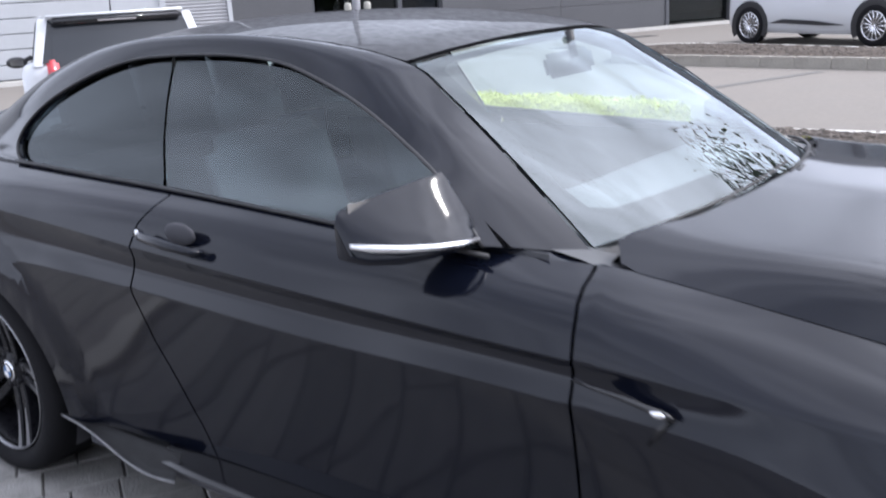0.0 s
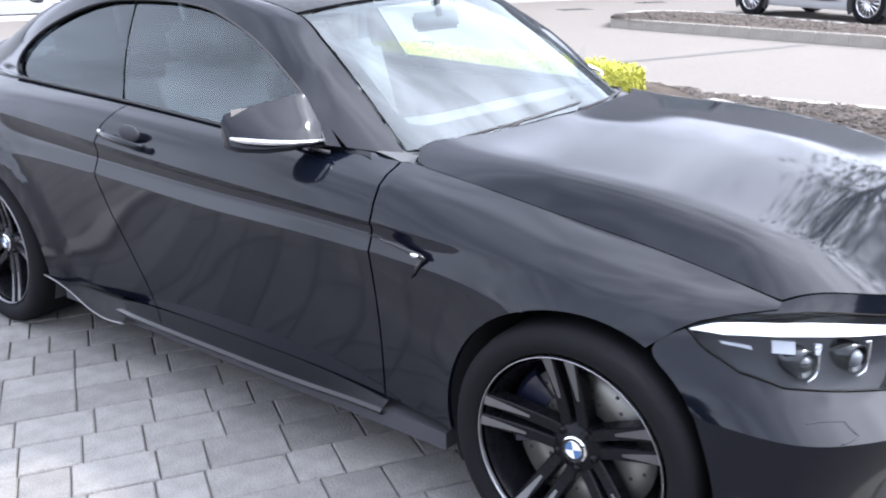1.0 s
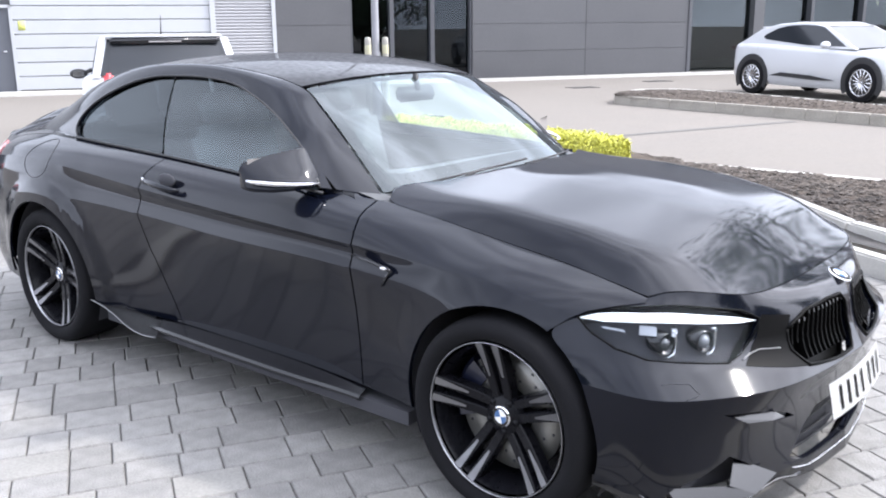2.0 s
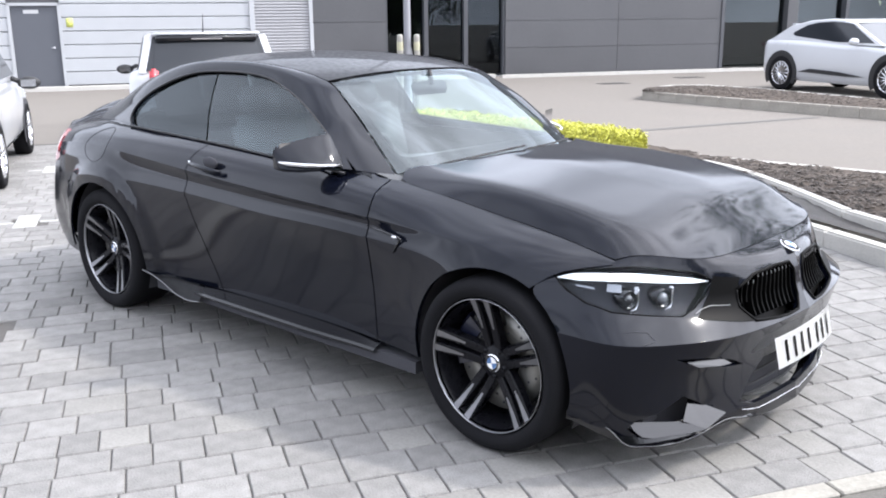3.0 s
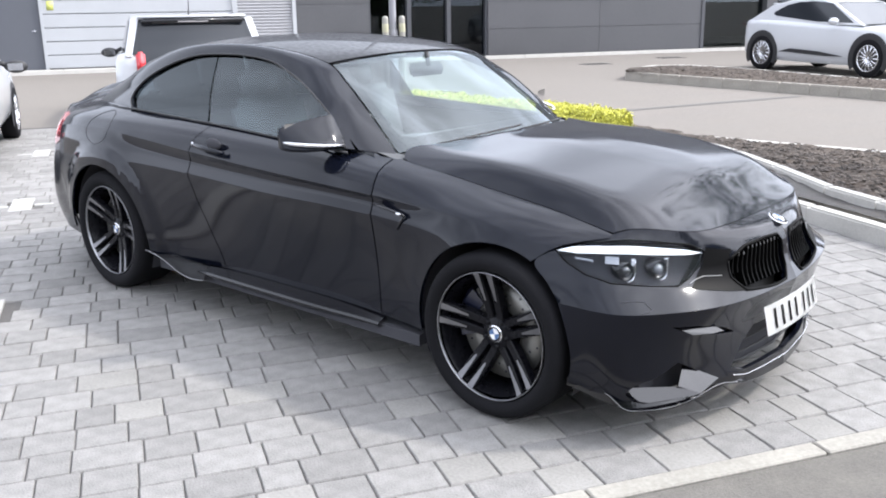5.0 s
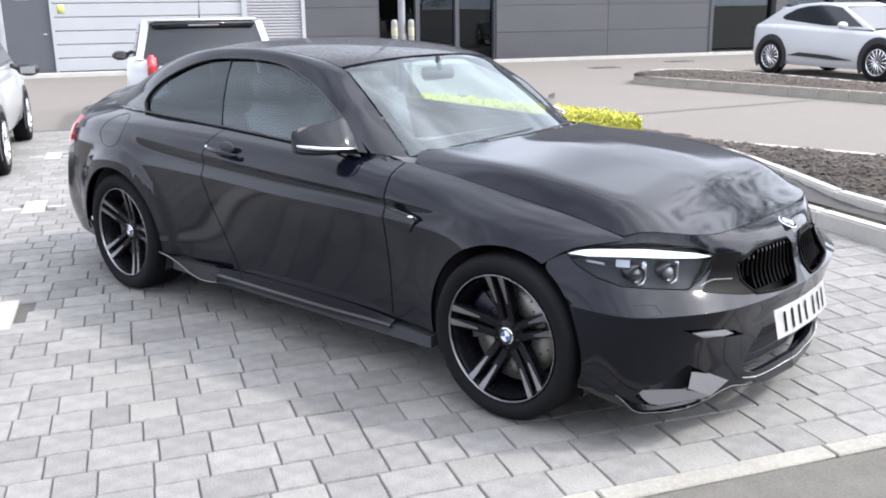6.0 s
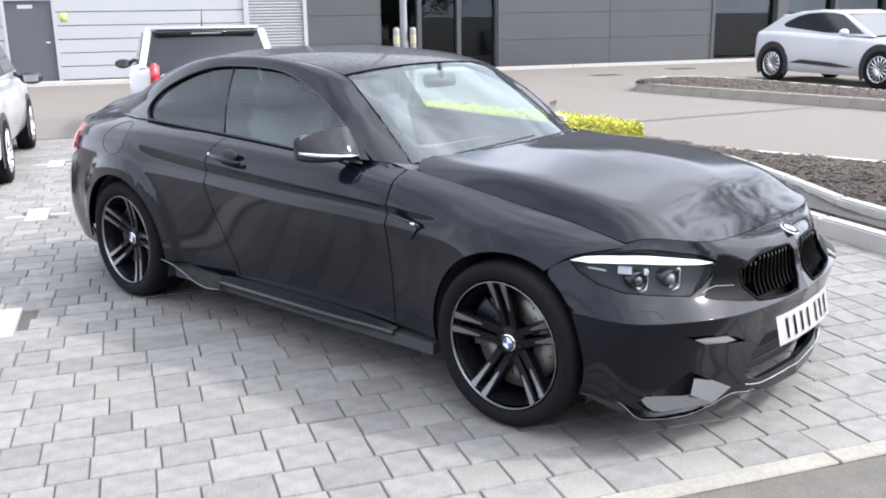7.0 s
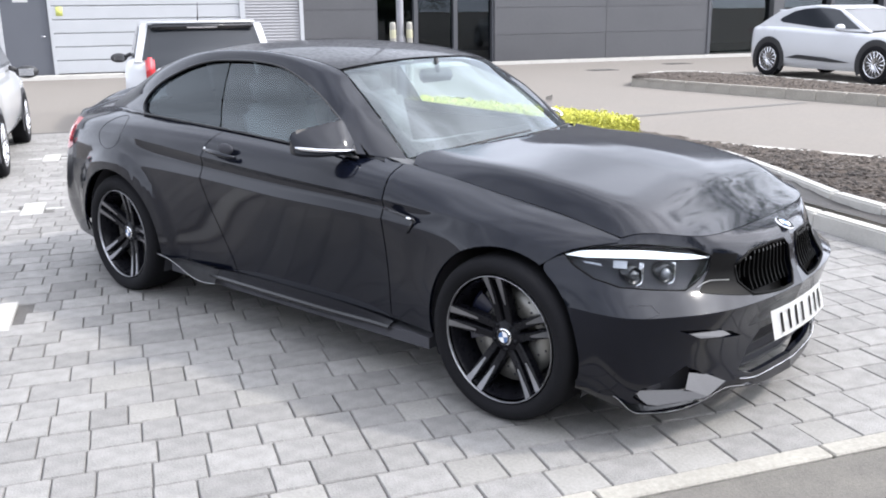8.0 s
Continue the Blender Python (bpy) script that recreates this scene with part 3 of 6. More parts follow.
belt = [(x, float(SIDE_TOP(np.array([x]))[0][2]) - .012) for x in lin(-2.54, -.87, 16)]
top = [tuple(p[[0, 2]]) for p in dlo_c(np.array(lin(14, 0, 50)))]
def clip_pane(x_lo, x_hi):
    b = [p for p in belt if x_lo < p[0] < x_hi]
    t = [p for p in top[::-1] if x_lo - .02 < p[0] < x_hi]
    return b, t
bb, tt = clip_pane(-1.86, 0)
front_pane = [(-1.880, .966)] + bb + [p for p in tt if p[0] > -1.97] + [(-1.994, 1.305)]
bb, tt = clip_pane(-9, -1.90)
rear_pane = bb + [(-1.890, .966), (-2.004, 1.305)] + [p for p in tt if p[0] < -2.03]
for flip in (False, True):
    part("door_window", to_mesh("door_window", sheet("dw", side_glass, front_pane, step=.03, thick=.004, out=(0, -1, .3)), flip), GLASS_S, coupe, "tinted door window").visible_shadow = False
    part("quarter_window", to_mesh("quarter_window", sheet("qw", side_glass, rear_pane, step=.03, thick=.004, out=(0, -1, .3)), flip), GLASS_Q, coupe, "dark tinted quarter window").visible_shadow = False
    bm = bmesh.new()
    sg = 1 if flip else -1
    quad = [(-1.879, .962), (-1.891, .962), (-2.005, 1.306), (-1.993, 1.306)]
    vs = [bm.verts.new((x, sg * (win_w(z) - .006), z)) for x, z in quad]
    bm.faces.new(vs if flip else vs[::-1])
    bmesh.ops.solidify(bm, geom=bm.faces[:], thickness=0.012)
    part("window_divider", bm, GLOSSBLACK, coupe)

# tail: rear bumper, boot lid, rear lamps
T_ROWS = [
    nrow([(-3.06, .885, .24), (-3.42, .80, .25), (-3.60, .60, .25), (-3.66, 0, .25)]),
    nrow([(-3.14, .905, .42), (-3.48, .83, .42), (-3.66, .62, .42), (-3.72, 0, .42)]),
    nrow([(-3.240, .885, .60), (-3.50, .80, .60), (-3.66, .60, .60), (-3.71, 0, .60)]),
    nrow([(-3.222, .885, .74), (-3.47, .79, .75), (-3.60, .60, .76), (-3.65, 0, .76)]),
    nrow([(-3.218, .860, .87), (-3.45, .755, .88), (-3.56, .58, .89), (-3.61, 0, .90)]),
    nrow([(-3.222, .728, .972), (-3.44, .68, .960), (-3.555, .55, .972), (-3.61, 0, .990)]),
]
tail_skin = Skin([T_ROWS[0], T_ROWS[1], T_ROWS[2], T_ROWS[3], T_ROWS[4], T_ROWS[5]])


def tail(q):
    p = tail_skin(q[:, 0] / .3, q[:, 1] / .7)
    return np.stack([p[:, 0], -p[:, 1], p[:, 2]], axis=1)


tq = lambda pts: [(s * .3, v * .7) for s, v in pts]
lamp = tq([(.03, .84), (.03, .66), (.5, .60), (1.1, .60), (1.9, .64), (1.9, .80), (1.0, .85), (.5, .87)])
tail_poly = tq([(s, 0) for s in lin(0, 3, 10)] + [(3, v) for v in lin(.1, 1, 9)] + [(s, 1) for s in lin(2.7, 0, 9)] + [(0, v) for v in lin(.9, .1, 8)])
part("rear_bumper", to_mesh("rear_bumper", sheet("t", tail, tail_poly, [lamp], step=.03, out=(-1, -.5, .1)), both=True), PAINT, coupe)
for flip in (False, True):
    part("rear_lamp", to_mesh("rear_lamp", sheet("l", tail, lamp, step=.03, out=(-1, -.5, .1), lift=.004), flip), REDLENS, coupe, "red tail lamp lens")


def boot(q):
    x, a = q[:, 0], q[:, 1]
    e = SIDE_TOP(np.maximum(x, -3.40))[:, 1:]
    w = np.where(x < -3.36, np.interp(x, [-3.62, -3.555, -3.44, -3.36], [.45, .555, .685, e[:, 0].min()]), e[:, 0])
    z = np.where(x < -3.36, np.interp(x, [-3.62, -3.44, -3.36], [.975, .962, .956]), e[:, 1])
    lipz = .030 * np.exp(-((x + 3.57) / .05)**2)
    return np.stack([x, a * (w - .003), z + (.085 + lipz) * (1 - np.abs(a)**3) + .002], axis=1)


part("boot_lid", to_mesh("boot_lid", sheet("b", boot, [(-3.60, -1), (-2.78, -1), (-2.78, 1), (-3.60, 1)], step=.04, out=(0, 0, 1))), PAINT, coupe)

# sill blade with the kicked-up rear end
SK = Curve([(-2.40, .862, .878, .262, .250), (-2.20, .850, .879, .258, .238), (-1.98, .832, .880, .252, .215), (-1.82, .822, .900, .258, .200), (-1.6, .815, .908, .261, .198), (-1.3, .812, .910, .262, .198), (-.9, .816, .902, .260, .198), (-.72, .822, .888, .257, .200), (-.60, .836, .880, .252, .204), (-.40, .860, .880, .25, .208)])
for sg in (-1, 1):
    bm = bmesh.new()

    def blade(x, j):
        wi, wo, zt, zb = SK(np.array([x]))[0]
        return ((x, sg * wi, zt), (x, sg * (wo - .010), zt - .018), (x, sg * wo, zt - .026), (x, sg * (wo - .002), zt - .034), (x, sg * (wo - .040), zb), (x, sg * (wi - .06), zb))[j]
    grid(bm, blade, lin(-1.94, -.62, 48), list(range(6)), flip=sg > 0)
    part("sill_blade", bm, GLOSSBLACK, coupe, "gloss black side skirt blade", smooth=False)
    # vane ahead of the rear wheel
    bm = bmesh.new()
    vane = Curve([(-2.36, .272), (-2.27, .262), (-2.17, .238), (-2.06, .200), (-1.96, .186), (-1.84, .196)])
    grid(bm, lambda x, b: (x, sg * (.870 + .036 * b), .264 + (float(vane(np.array([x]))[0][0]) - .264) * b), lin(-2.36, -1.84, 24), lin(0, 1, 4), flip=sg > 0)
    bmesh.ops.solidify(bm, geom=bm.faces[:], thickness=.006)
    fin = part("sill_vane", bm, MATTBLACK, coupe, "black vane ahead of the rear wheel")
    # gloss reflection along the vane's edge, modelled as a pale tube
    bm = bmesh.new()
    tube(bm, [(x, sg * .9065, float(vane(np.array([x]))[0][0])) for x in lin(-2.36, -1.84, 20)], .0028, 6)
    part("vane_edge", bm, mat("grey_glint_and_line", (.22, .22, .23), .3, spec=.6), fin)
    # painted corner between wing, bonnet and pillar foot
    bm = bmesh.new()

    def corner(a, b):
        p = pillar(np.array([[.002, .2 * a]]))[0]
        q = SIDE_TOP(np.array([-.93 + .30 * a]))[0]
        return (p[0] * (1 - b) + q[0] * b, -sg * (p[1] * (1 - b) - (q[1] - .003) * b), p[2] * (1 - b) + q[2] * b - .004)
    grid(bm, corner, lin(0, 1, 10), lin(-.15, 1, 6), flip=sg > 0)
    bmesh.ops.recalc_face_normals(bm, faces=bm.faces[:])
    part("pillar_foot", bm, PAINT, coupe)

# floor, bulkheads and arch liners
bm = bmesh.new()
box(bm, (-1.4, 0, .21), (3.9, 1.5, .03))
box(bm, (-1.35, 0, .20), (1.9, 1.72, .05))
part("underbody", bm, VOID, coupe, smooth=False)
bm = bmesh.new()
box(bm, (-.52, 0, .50), (.04, 1.24, .56))
part("bulkhead", bm, VOID, coupe, smooth=False)
bm = bmesh.new()
box(bm, (-2.72, 0, .60), (.04, 1.40, .74))
part("bulkhead", bm, VOID, coupe, smooth=False)
for cx, cz, rr in ((*FW, R_ARCH_F + .012), (*RW, R_ARCH_R + .012)):
    for sg in (-1, 1):
        bm = bmesh.new()
        wo = .865 if cx == 0 else .89
        grid(bm, lambda a, y: (cx + rr * math.cos(radians(a)), sg * y, cz + rr * math.sin(radians(a))), lin(-25, 205, 40), [.52, wo])
        grid(bm, lambda a, r: (cx + r * math.cos(radians(a)), sg * .53, cz + r * math.sin(radians(a))), lin(-25, 205, 24), [0.02, rr])
        part("arch_liner", bm, VOID, coupe)

# ---- wheels ----
def wheel(cx, cz, sg, tyre_r, rim_r, face_y, width, name="wheel", spin=97.0):
    """A wheel under the coupe. face_y: where the rim's lip lies; sg: side of the car."""
    hub = new(name)
    hub.parent = coupe
    hub.matrix_basis = pose(cx, sg * face_y, cz, 0, 0, 0 if sg < 0 else 180)
    # from here on -y is outwards
    bm = bmesh.new()
    R, r, w = tyre_r, rim_r, width
    lathe(bm, [(r + .004, .012), (r + .012, -.002), (r + .03, -.010), (R - .035, -.012), (R - .014, -.004), (R - .004, .012), (R, .035), (R, w - .045), (R - .012, w - .01), (r + .02, w), (r, w - .01)], (0, 0, 0), seg=72)
    part("tyre", bm, RUBBER, hub)
    bm = bmesh.new()
    lathe(bm, [(r - .010, .014), (r - .018, .03), (r - .03, w * .55), (r - .02, w - .02)], (0, 0, 0), seg=64)
    lathe(bm, [(r - .03, w * .62), (.02, w * .66)], (0, 0, 0), seg=48)
    part("rim_barrel", bm, RIMBLACK, hub)
    bm = bmesh.new()
    lathe(bm, [(r + .001, .010), (r + .0008, .001), (r - .0004, -.001), (r - .0016, .0), (r - .0024, .012)], (0, 0, 0), seg=72)
    part("rim_lip", bm, MACHINED, hub, "bright machined rim lip")
    for k in range(5):
        a0 = radians(spin + 72 * k)
        c, s = math.cos(a0), math.sin(a0)

        def at(rad, off, y):
            return (rad * c - off * s, y, rad * s + off * c)
        body, faces_ = bmesh.new(), []
        for sd in (-1, 1):
            face = bmesh.new()
            faces_.append(face)
            # each arm runs from the hub out to the lip, parting from its twin
            rs = lin(.050, r - .006, 13)
            ring_b, ring_f = [], []
            for i, rad in enumerate(rs):
                t = i / 12
                mid = sd * (.022 + .008 * t)
                hw = .0155 + .001 * t
                y = .056 - .050 * t**1.4
                ring_b.append([body.verts.new(at(rad, mid + o, yy)) for o, yy in ((-hw - .004, y + .035), (-hw, y + .004), (-hw + .003, y), (hw - .003, y), (hw, y + .004), (hw + .004, y + .035))])
                if i >= 5:
                    tt = (i - 5) / 7
                    fw = .0035 + .0095 * tt
                    ring_f.append([face.verts.new(at(rad, mid + o, y - .0012)) for o in (-fw, fw)])
            for A, B in zip(ring_b, ring_b[1:]):
                for j in range(5):
                    body.faces.new((A[j], A[j + 1], B[j + 1], B[j]))
            for A, B in zip(ring_f, ring_f[1:]):
                face.faces.new((A[0], A[1], B[1], B[0]))
        bmesh.ops.recalc_face_normals(body, faces=body.faces[:])
        spoke = part("double_spoke", body, RIMBLACK, hub, "black twin spoke with machined edge", smooth=False)
        for face in faces_:
            bmesh.ops.solidify(face, geom=face.faces[:], thickness=0.001)
            part("machined_edge", face, MACHINED, spoke, "bright machined spoke face", smooth=False)
    bm = bmesh.new()
    lathe(bm, [(.0, .046), (.036, .046), (.040, .048), (.058, .054), (.070, .066), (.075, .10)], (0, 0, 0), seg=40)
    for k in range(5):
        a = radians(spin + 36 + 72 * k)
        cyl(bm, (.052 * math.cos(a), .047, .052 * math.sin(a)), (.052 * math.cos(a), .08, .052 * math.sin(a)), .011, seg=6)
    part("hub_centre", bm, RIMBLACK, hub)
    bm = bmesh.new()
    lathe(bm, [(.0, .0425), (.034, .0425), (.035, .048)], (0, 0, 0), seg=36)
    cap = part("centre_cap", bm, CHROME, hub, "roundel centre cap, blue and white quarters")
    for col, q0 in ((WHITE, 0), (BADGEBLUE, 1)):
        bm = bmesh.new()
        for q in (q0, q0 + 2):
            vs = [bm.verts.new((0, .0410, 0))] + [bm.verts.new((.022 * math.cos(radians(90 * q + a + 14)), .0410, .022 * math.sin(radians(90 * q + a + 14)))) for a in lin(0, 90, 8)]
            bm.faces.new(vs[::-1])
        part("cap_quarters", bm, col, cap, smooth=False)
    bm = bmesh.new()
    lathe(bm, [(.023, .0415), (.030, .0415)], (0, 0, 0), seg=36)
    part("cap_ring", bm, GLOSSBLACK, cap)
    # brake disc with drilled holes, and caliper
    bm = bmesh.new()
    lathe(bm, [(.085, .095), (.19, .095), (.19, .123), (.085, .123)], (0, 0, 0), seg=60, closed=True)
    disc = part("brake_disc", bm, DISCMETAL, hub, "bright drilled steel brake disc")
    bm = bmesh.new()
    for k in range(30):
        a, rad = radians(k * 12), (.115, .14, .165)[k % 3]
        cyl(bm, (rad * math.cos(a), .0935, rad * math.sin(a)), (rad * math.cos(a), .098, rad * math.sin(a)), .005, seg=8)
    part("drilled_holes", bm, VOID, disc)["kind"] = "stuff"
    bm = bmesh.new()
    ca = 165 if cx == 0 else 20
    ring = []
    for a in lin(ca - 32, ca + 32, 12):
        t = radians(a)
        ring.append([bm.verts.new((rad * math.cos(t), y, rad * math.sin(t))) for rad, y in ((.125, .086), (.195, .080), (.21, .092), (.21, .15), (.125, .15))])
    for A, B in zip(ring, ring[1:]):
        for j in range(5):
            bm.faces.new((A[j], A[(j + 1) % 5], B[(j + 1) % 5], B[j]))
    bm.faces.new(ring[0])
    bm.faces.new(ring[-1][::-1])
    bmesh.ops.recalc_face_normals(bm, faces=bm.faces[:])
    part("brake_caliper", bm, BLUECAL, hub, "dark blue brake caliper", smooth=False)
    return hub


wheel(*FW, -1, .327, .250, .918, .245)
wheel(*FW, 1, .327, .250, .918, .245)
wheel(*RW, -1, .334, .250, .924, .265, spin=75)
wheel(*RW, 1, .334, .250, .924, .265, spin=75)


# ---- headlights, grilles, intakes, lip ----
# pale grey for highlights drawn on black edges, and for thin bright lines
GLINT_LINE = mat("grey_glint_and_line", (.22, .22, .23), .3, spec=.6)
def curve_on_nose(pts, lift, n=8):
    out = []
    for (s0, v0), (s1, v1) in zip(pts, pts[1:]):
        out += [nose_at(s0 + (s1 - s0) * i / n, v0 + (v1 - v0) * i / n, lift) for i in range(n)]
    out.append(nose_at(*pts[-1], lift))
    return out


def other(vs):
    return [Vector((p[0], -p[1], p[2])) for p in vs]


for flip in (False, True):
    side_of = other if flip else list
    lamp_ob = new("headlight")
    lamp_ob.parent = coupe
    tagged(lamp_ob, "headlight with a white bar over twin projectors behind clear glass")
    part("housing", to_mesh("housing", nose_patch(HEADLIGHT, -.055), flip), VOID, lamp_ob)
    part("lens", to_mesh("lens", nose_patch(HEADLIGHT, .003), flip), GLASS_L, lamp_ob, "clear lamp glass").visible_shadow = False
    bar = [(.1, .88), (.3, .905), (.88, .866), (1.62, .838), (2.4, .806), (2.78, .780), (2.44, .776), (1.72, .788), (.9, .808), (.46, .828)]
    part("light_bar", to_mesh("light_bar", nose_patch(bar, -.004), flip), LEDWHITE, lamp_ob, "bright white light bar")
    bm = bmesh.new()
    rimline = HEADLIGHT + HEADLIGHT[:1]
    tube(bm, side_of(curve_on_nose(rimline, -.001, 5)), .0035, 6)
    part("lamp_frame", bm, GRILLE, lamp_ob)
    for s, v, rad, glassy in ((1.20, .728, .030, .03), (1.84, .730, .030, .16)):
        ax = Vector((1, -.35 if not flip else .35, .0)).normalized()
        bm = bmesh.new()
        base = side_of([nose_at(s, v, -.05)])[0]
        q = ax.to_track_quat("Z", "Y").to_matrix().to_4x4()
        bmesh.ops.create_uvsphere(bm, u_segments=20, v_segments=12, radius=rad * .74, matrix=Matrix.Translation(base + ax * .016) @ q)
        proj = part("projector", bm, mat("projector_lens_%d" % round(glassy * 100), (glassy, glassy * 1.05, glassy * 1.15), .06, coat=1, spec=.8), lamp_ob, "round projector lens")
        bm = bmesh.new()
        lathe(bm, [(rad * .78, 0), (rad * .95, .030), (rad * 1.12, .030), (rad * 1.12, -.02)], (0, 0, 0), axis="z", seg=24)
        bmesh.ops.transform(bm, matrix=Matrix.Translation(base) @ q, verts=bm.verts)
        part("projector_bezel", bm, GLOSSBLACK, proj)
        bm = bmesh.new()
        # an open bracket: down one side and round the foot
        br = [(.55, 1.25), (1.05, 1.2), (1.15, .7), (1.12, -.6), (.85, -1.15), (.1, -1.3)]
        ring = [base + ax * .034 + Vector((0, 0, 1)).cross(ax) * (rad * h_ * (-1 if flip else 1)) + Vector((0, 0, rad * v_)) for h_, v_ in br]
        tube(bm, ring, .0032, 6)
        part("projector_ring", bm, CHROME, proj, "bright bracket round the projector")
    for quad in ([(.88, .795), (1.1, .785), (1.12, .742), (.90, .75)], [(1.32, .775), (1.40, .772), (1.38, .735), (1.33, .74)], [(.46, .80), (.72, .775), (.74, .762), (.5, .785)]):
        part("reflector", to_mesh("reflector", nose_patch(quad, -.012), flip), mat("lamp_reflector", (.30, .31, .33), .35, metal=.8), lamp_ob, "bright reflector plate")
    # kidney grille with upright slats
    gr = new("kidney_grille")
    gr.parent = coupe
    tagged(gr, "gloss black kidney grille with upright slats")
    part("grille_backing", to_mesh("grille_backing", nose_patch(KIDNEY, -.05), flip), GRILLE, gr)
    bm = bmesh.new()
    tube(bm, side_of(curve_on_nose(KIDNEY + KIDNEY[:1], .001, 4)), .0055, 8)
    part("grille_frame", bm, GRILLE, gr)
    for k in range(12):
        s = 3.50 + k * 1.26 / 11
        bm = bmesh.new()
        lo, hi = (.60 if 3.72 < s else .655), (.776 if s > 3.8 else .75)
        vs = lin(lo, hi, 6)
        deep = [side_of([nose_at(s, v, -.006 - .004 * (1 - i / 5)), nose_at(s + .02, v, -.006 - .004 * (1 - i / 5)), nose_at(s + .02, v, -.045), nose_at(s, v, -.045)]) for i, v in enumerate(vs)]
        rings = [[bm.verts.new(p) for p in q] for q in deep]
        for A, B in zip(rings, rings[1:]):
            for m in range(4):
                bm.faces.new((A[m], A[(m + 1) % 4], B[(m + 1) % 4], B[m]))
        bm.faces.new(rings[0])
        bm.faces.new(rings[-1][::-1])
        bmesh.ops.recalc_face_normals(bm, faces=bm.faces[:])
        part("grille_slat", bm, GRILLE, gr, smooth=False)
        # sky highlight on the black slat's top, put in as a short pale tube
        bm = bmesh.new()
        tube(bm, side_of(curve_on_nose([(s + .01, hi - .020), (s + .01, hi - .004)], -.004, 3)), .0014, 5)
        part("slat_tip", bm, GLINT_LINE, gr, "highlight at the top of the slat")
    # black panel between headlight and grille, and the bright line under it
    link = [(2.86, .806), (3.10, .792), (3.42, .776), (3.345, .716), (3.385, .640), (3.62, .578), (3.30, .590), (2.94, .604), (2.60, .616), (2.42, .622), (2.56, .652), (2.74, .71)]
    bridge = part("lamp_bridge", to_mesh("lamp_bridge", nose_patch(link, .002), flip), GRILLE, coupe, "black panel between headlight and grille")
    bm = bmesh.new()
    tube(bm, side_of(curve_on_nose([(2.40, .640), (2.56, .655), (2.76, .664), (3.18, .655)], .003, 5)), .0014, 6)
    part("bridge_line", bm, GLINT_LINE, bridge, "thin bright line")
    # seam of the washer cover below the headlight
    bm = bmesh.new()
    tube(bm, side_of(curve_on_nose([(1.10, .588), (1.26, .592), (1.48, .590), (1.58, .552), (1.38, .524)], .0005, 4)), .0013, 5)
    part("washer_cover_seam", bm, VOID, coupe)
    # corner intake and its blade
    ci = new("corner_intake")
    ci.parent = coupe
    tagged(ci, "black corner air intake in the bumper")
    part("intake_backing", to_mesh("intake_backing", nose_patch(SIDEINT, -.07), flip), VOID, ci)
    bm = bmesh.new()
    # a flat ledge above the lip, then a ramp up its inner side
    for facet in ([(.518, -.788, .220), (.642, -.642, .210), (.706, -.592, .185), (.692, -.616, .180), (.592, -.754, .172), (.567, -.779, .178), (.544, -.788, .194)],
                  [(.627, -.583, .271), (.717, -.472, .207), (.700, -.579, .178), (.646, -.651, .215)]):
        bm.faces.new([bm.verts.new(p) for p in side_of([Vector((x + .006 - .02 * flip, y - .009 + .03 * flip, z + .003)) for x, y, z in facet])])
    bmesh.ops.recalc_face_normals(bm, faces=bm.faces[:])
    bmesh.ops.solidify(bm, geom=bm.faces[:], thickness=.004)
    part("intake_blade", bm, GLOSSBLACK, ci, "gloss black aero blade", smooth=False)
    sl = new("bumper_slot")
    sl.parent = coupe
    tagged(sl, "narrow slot in the bumper with a gloss black winglet")
    part("slot_backing", to_mesh("slot_backing", nose_patch(SLOT, -.05), flip), VOID, sl)
    bm = bmesh.new()
    facet = [(.623, -.672, .439), (.678, -.573, .427), (.715, -.512, .415), (.736, -.497, .402), (.716, -.540, .399), (.677, -.613, .405), (.650, -.646, .421)]
    bm.faces.new([bm.verts.new(p) for p in side_of([Vector((x + .007 - .03 * flip, y - .010 + .04 * flip, z + .004)) for x, y, z in facet])])
    bmesh.ops.recalc_face_normals(bm, faces=bm.faces[:])
    bmesh.ops.solidify(bm, geom=bm.faces[:], thickness=.003)
    part("winglet", bm, GLOSSBLACK, sl, smooth=False)
part("lower_intake_backing", to_mesh("lower_intake_backing", nose_patch(MIDINT, -.06), both=True), VOID, coupe)
bm = bmesh.new()
for v in lin(.13, .26, 4):
    pts = curve_on_nose([(3.75, v), (5, v)], -.04, 8)
    tube(bm, pts + other(pts)[::-1][1:], .004, 6)
part("intake_mesh", bm, MATTBLACK, coupe)
bm = bmesh.new()
lipz = Curve([(0, .215), (.6, .205), (.78, .19), (1.05, .145), (1.5, .135), (2.7, .148), (3.2, .165), (3.6, .15), (4.2, .135), (5, .128)])
lip_o = Curve([(0, .004), (.5, .006), (1, .018), (2.5, .022), (2.8, .012), (3.2, .010), (5, .008)])
full_ring = []
for s in lin(0, 5, 60):
    p = nose_at(s, 0.02, 0)
    o = Vector((p.x - .1, p.y * .9, 0)).normalized() * float(lip_o(np.array([s]))[0][0])
    z = float(lipz(np.array([s]))[0][0])
    full_ring.append([p + Vector((0, 0, .02)), Vector((p.x + o.x * .6, p.y + o.y * .6, p.z - .01)), Vector((p.x + o.x, p.y + o.y, z + .006)), Vector((p.x + o.x, p.y + o.y, z)), Vector((p.x - .06, p.y * .9, z + .002))])
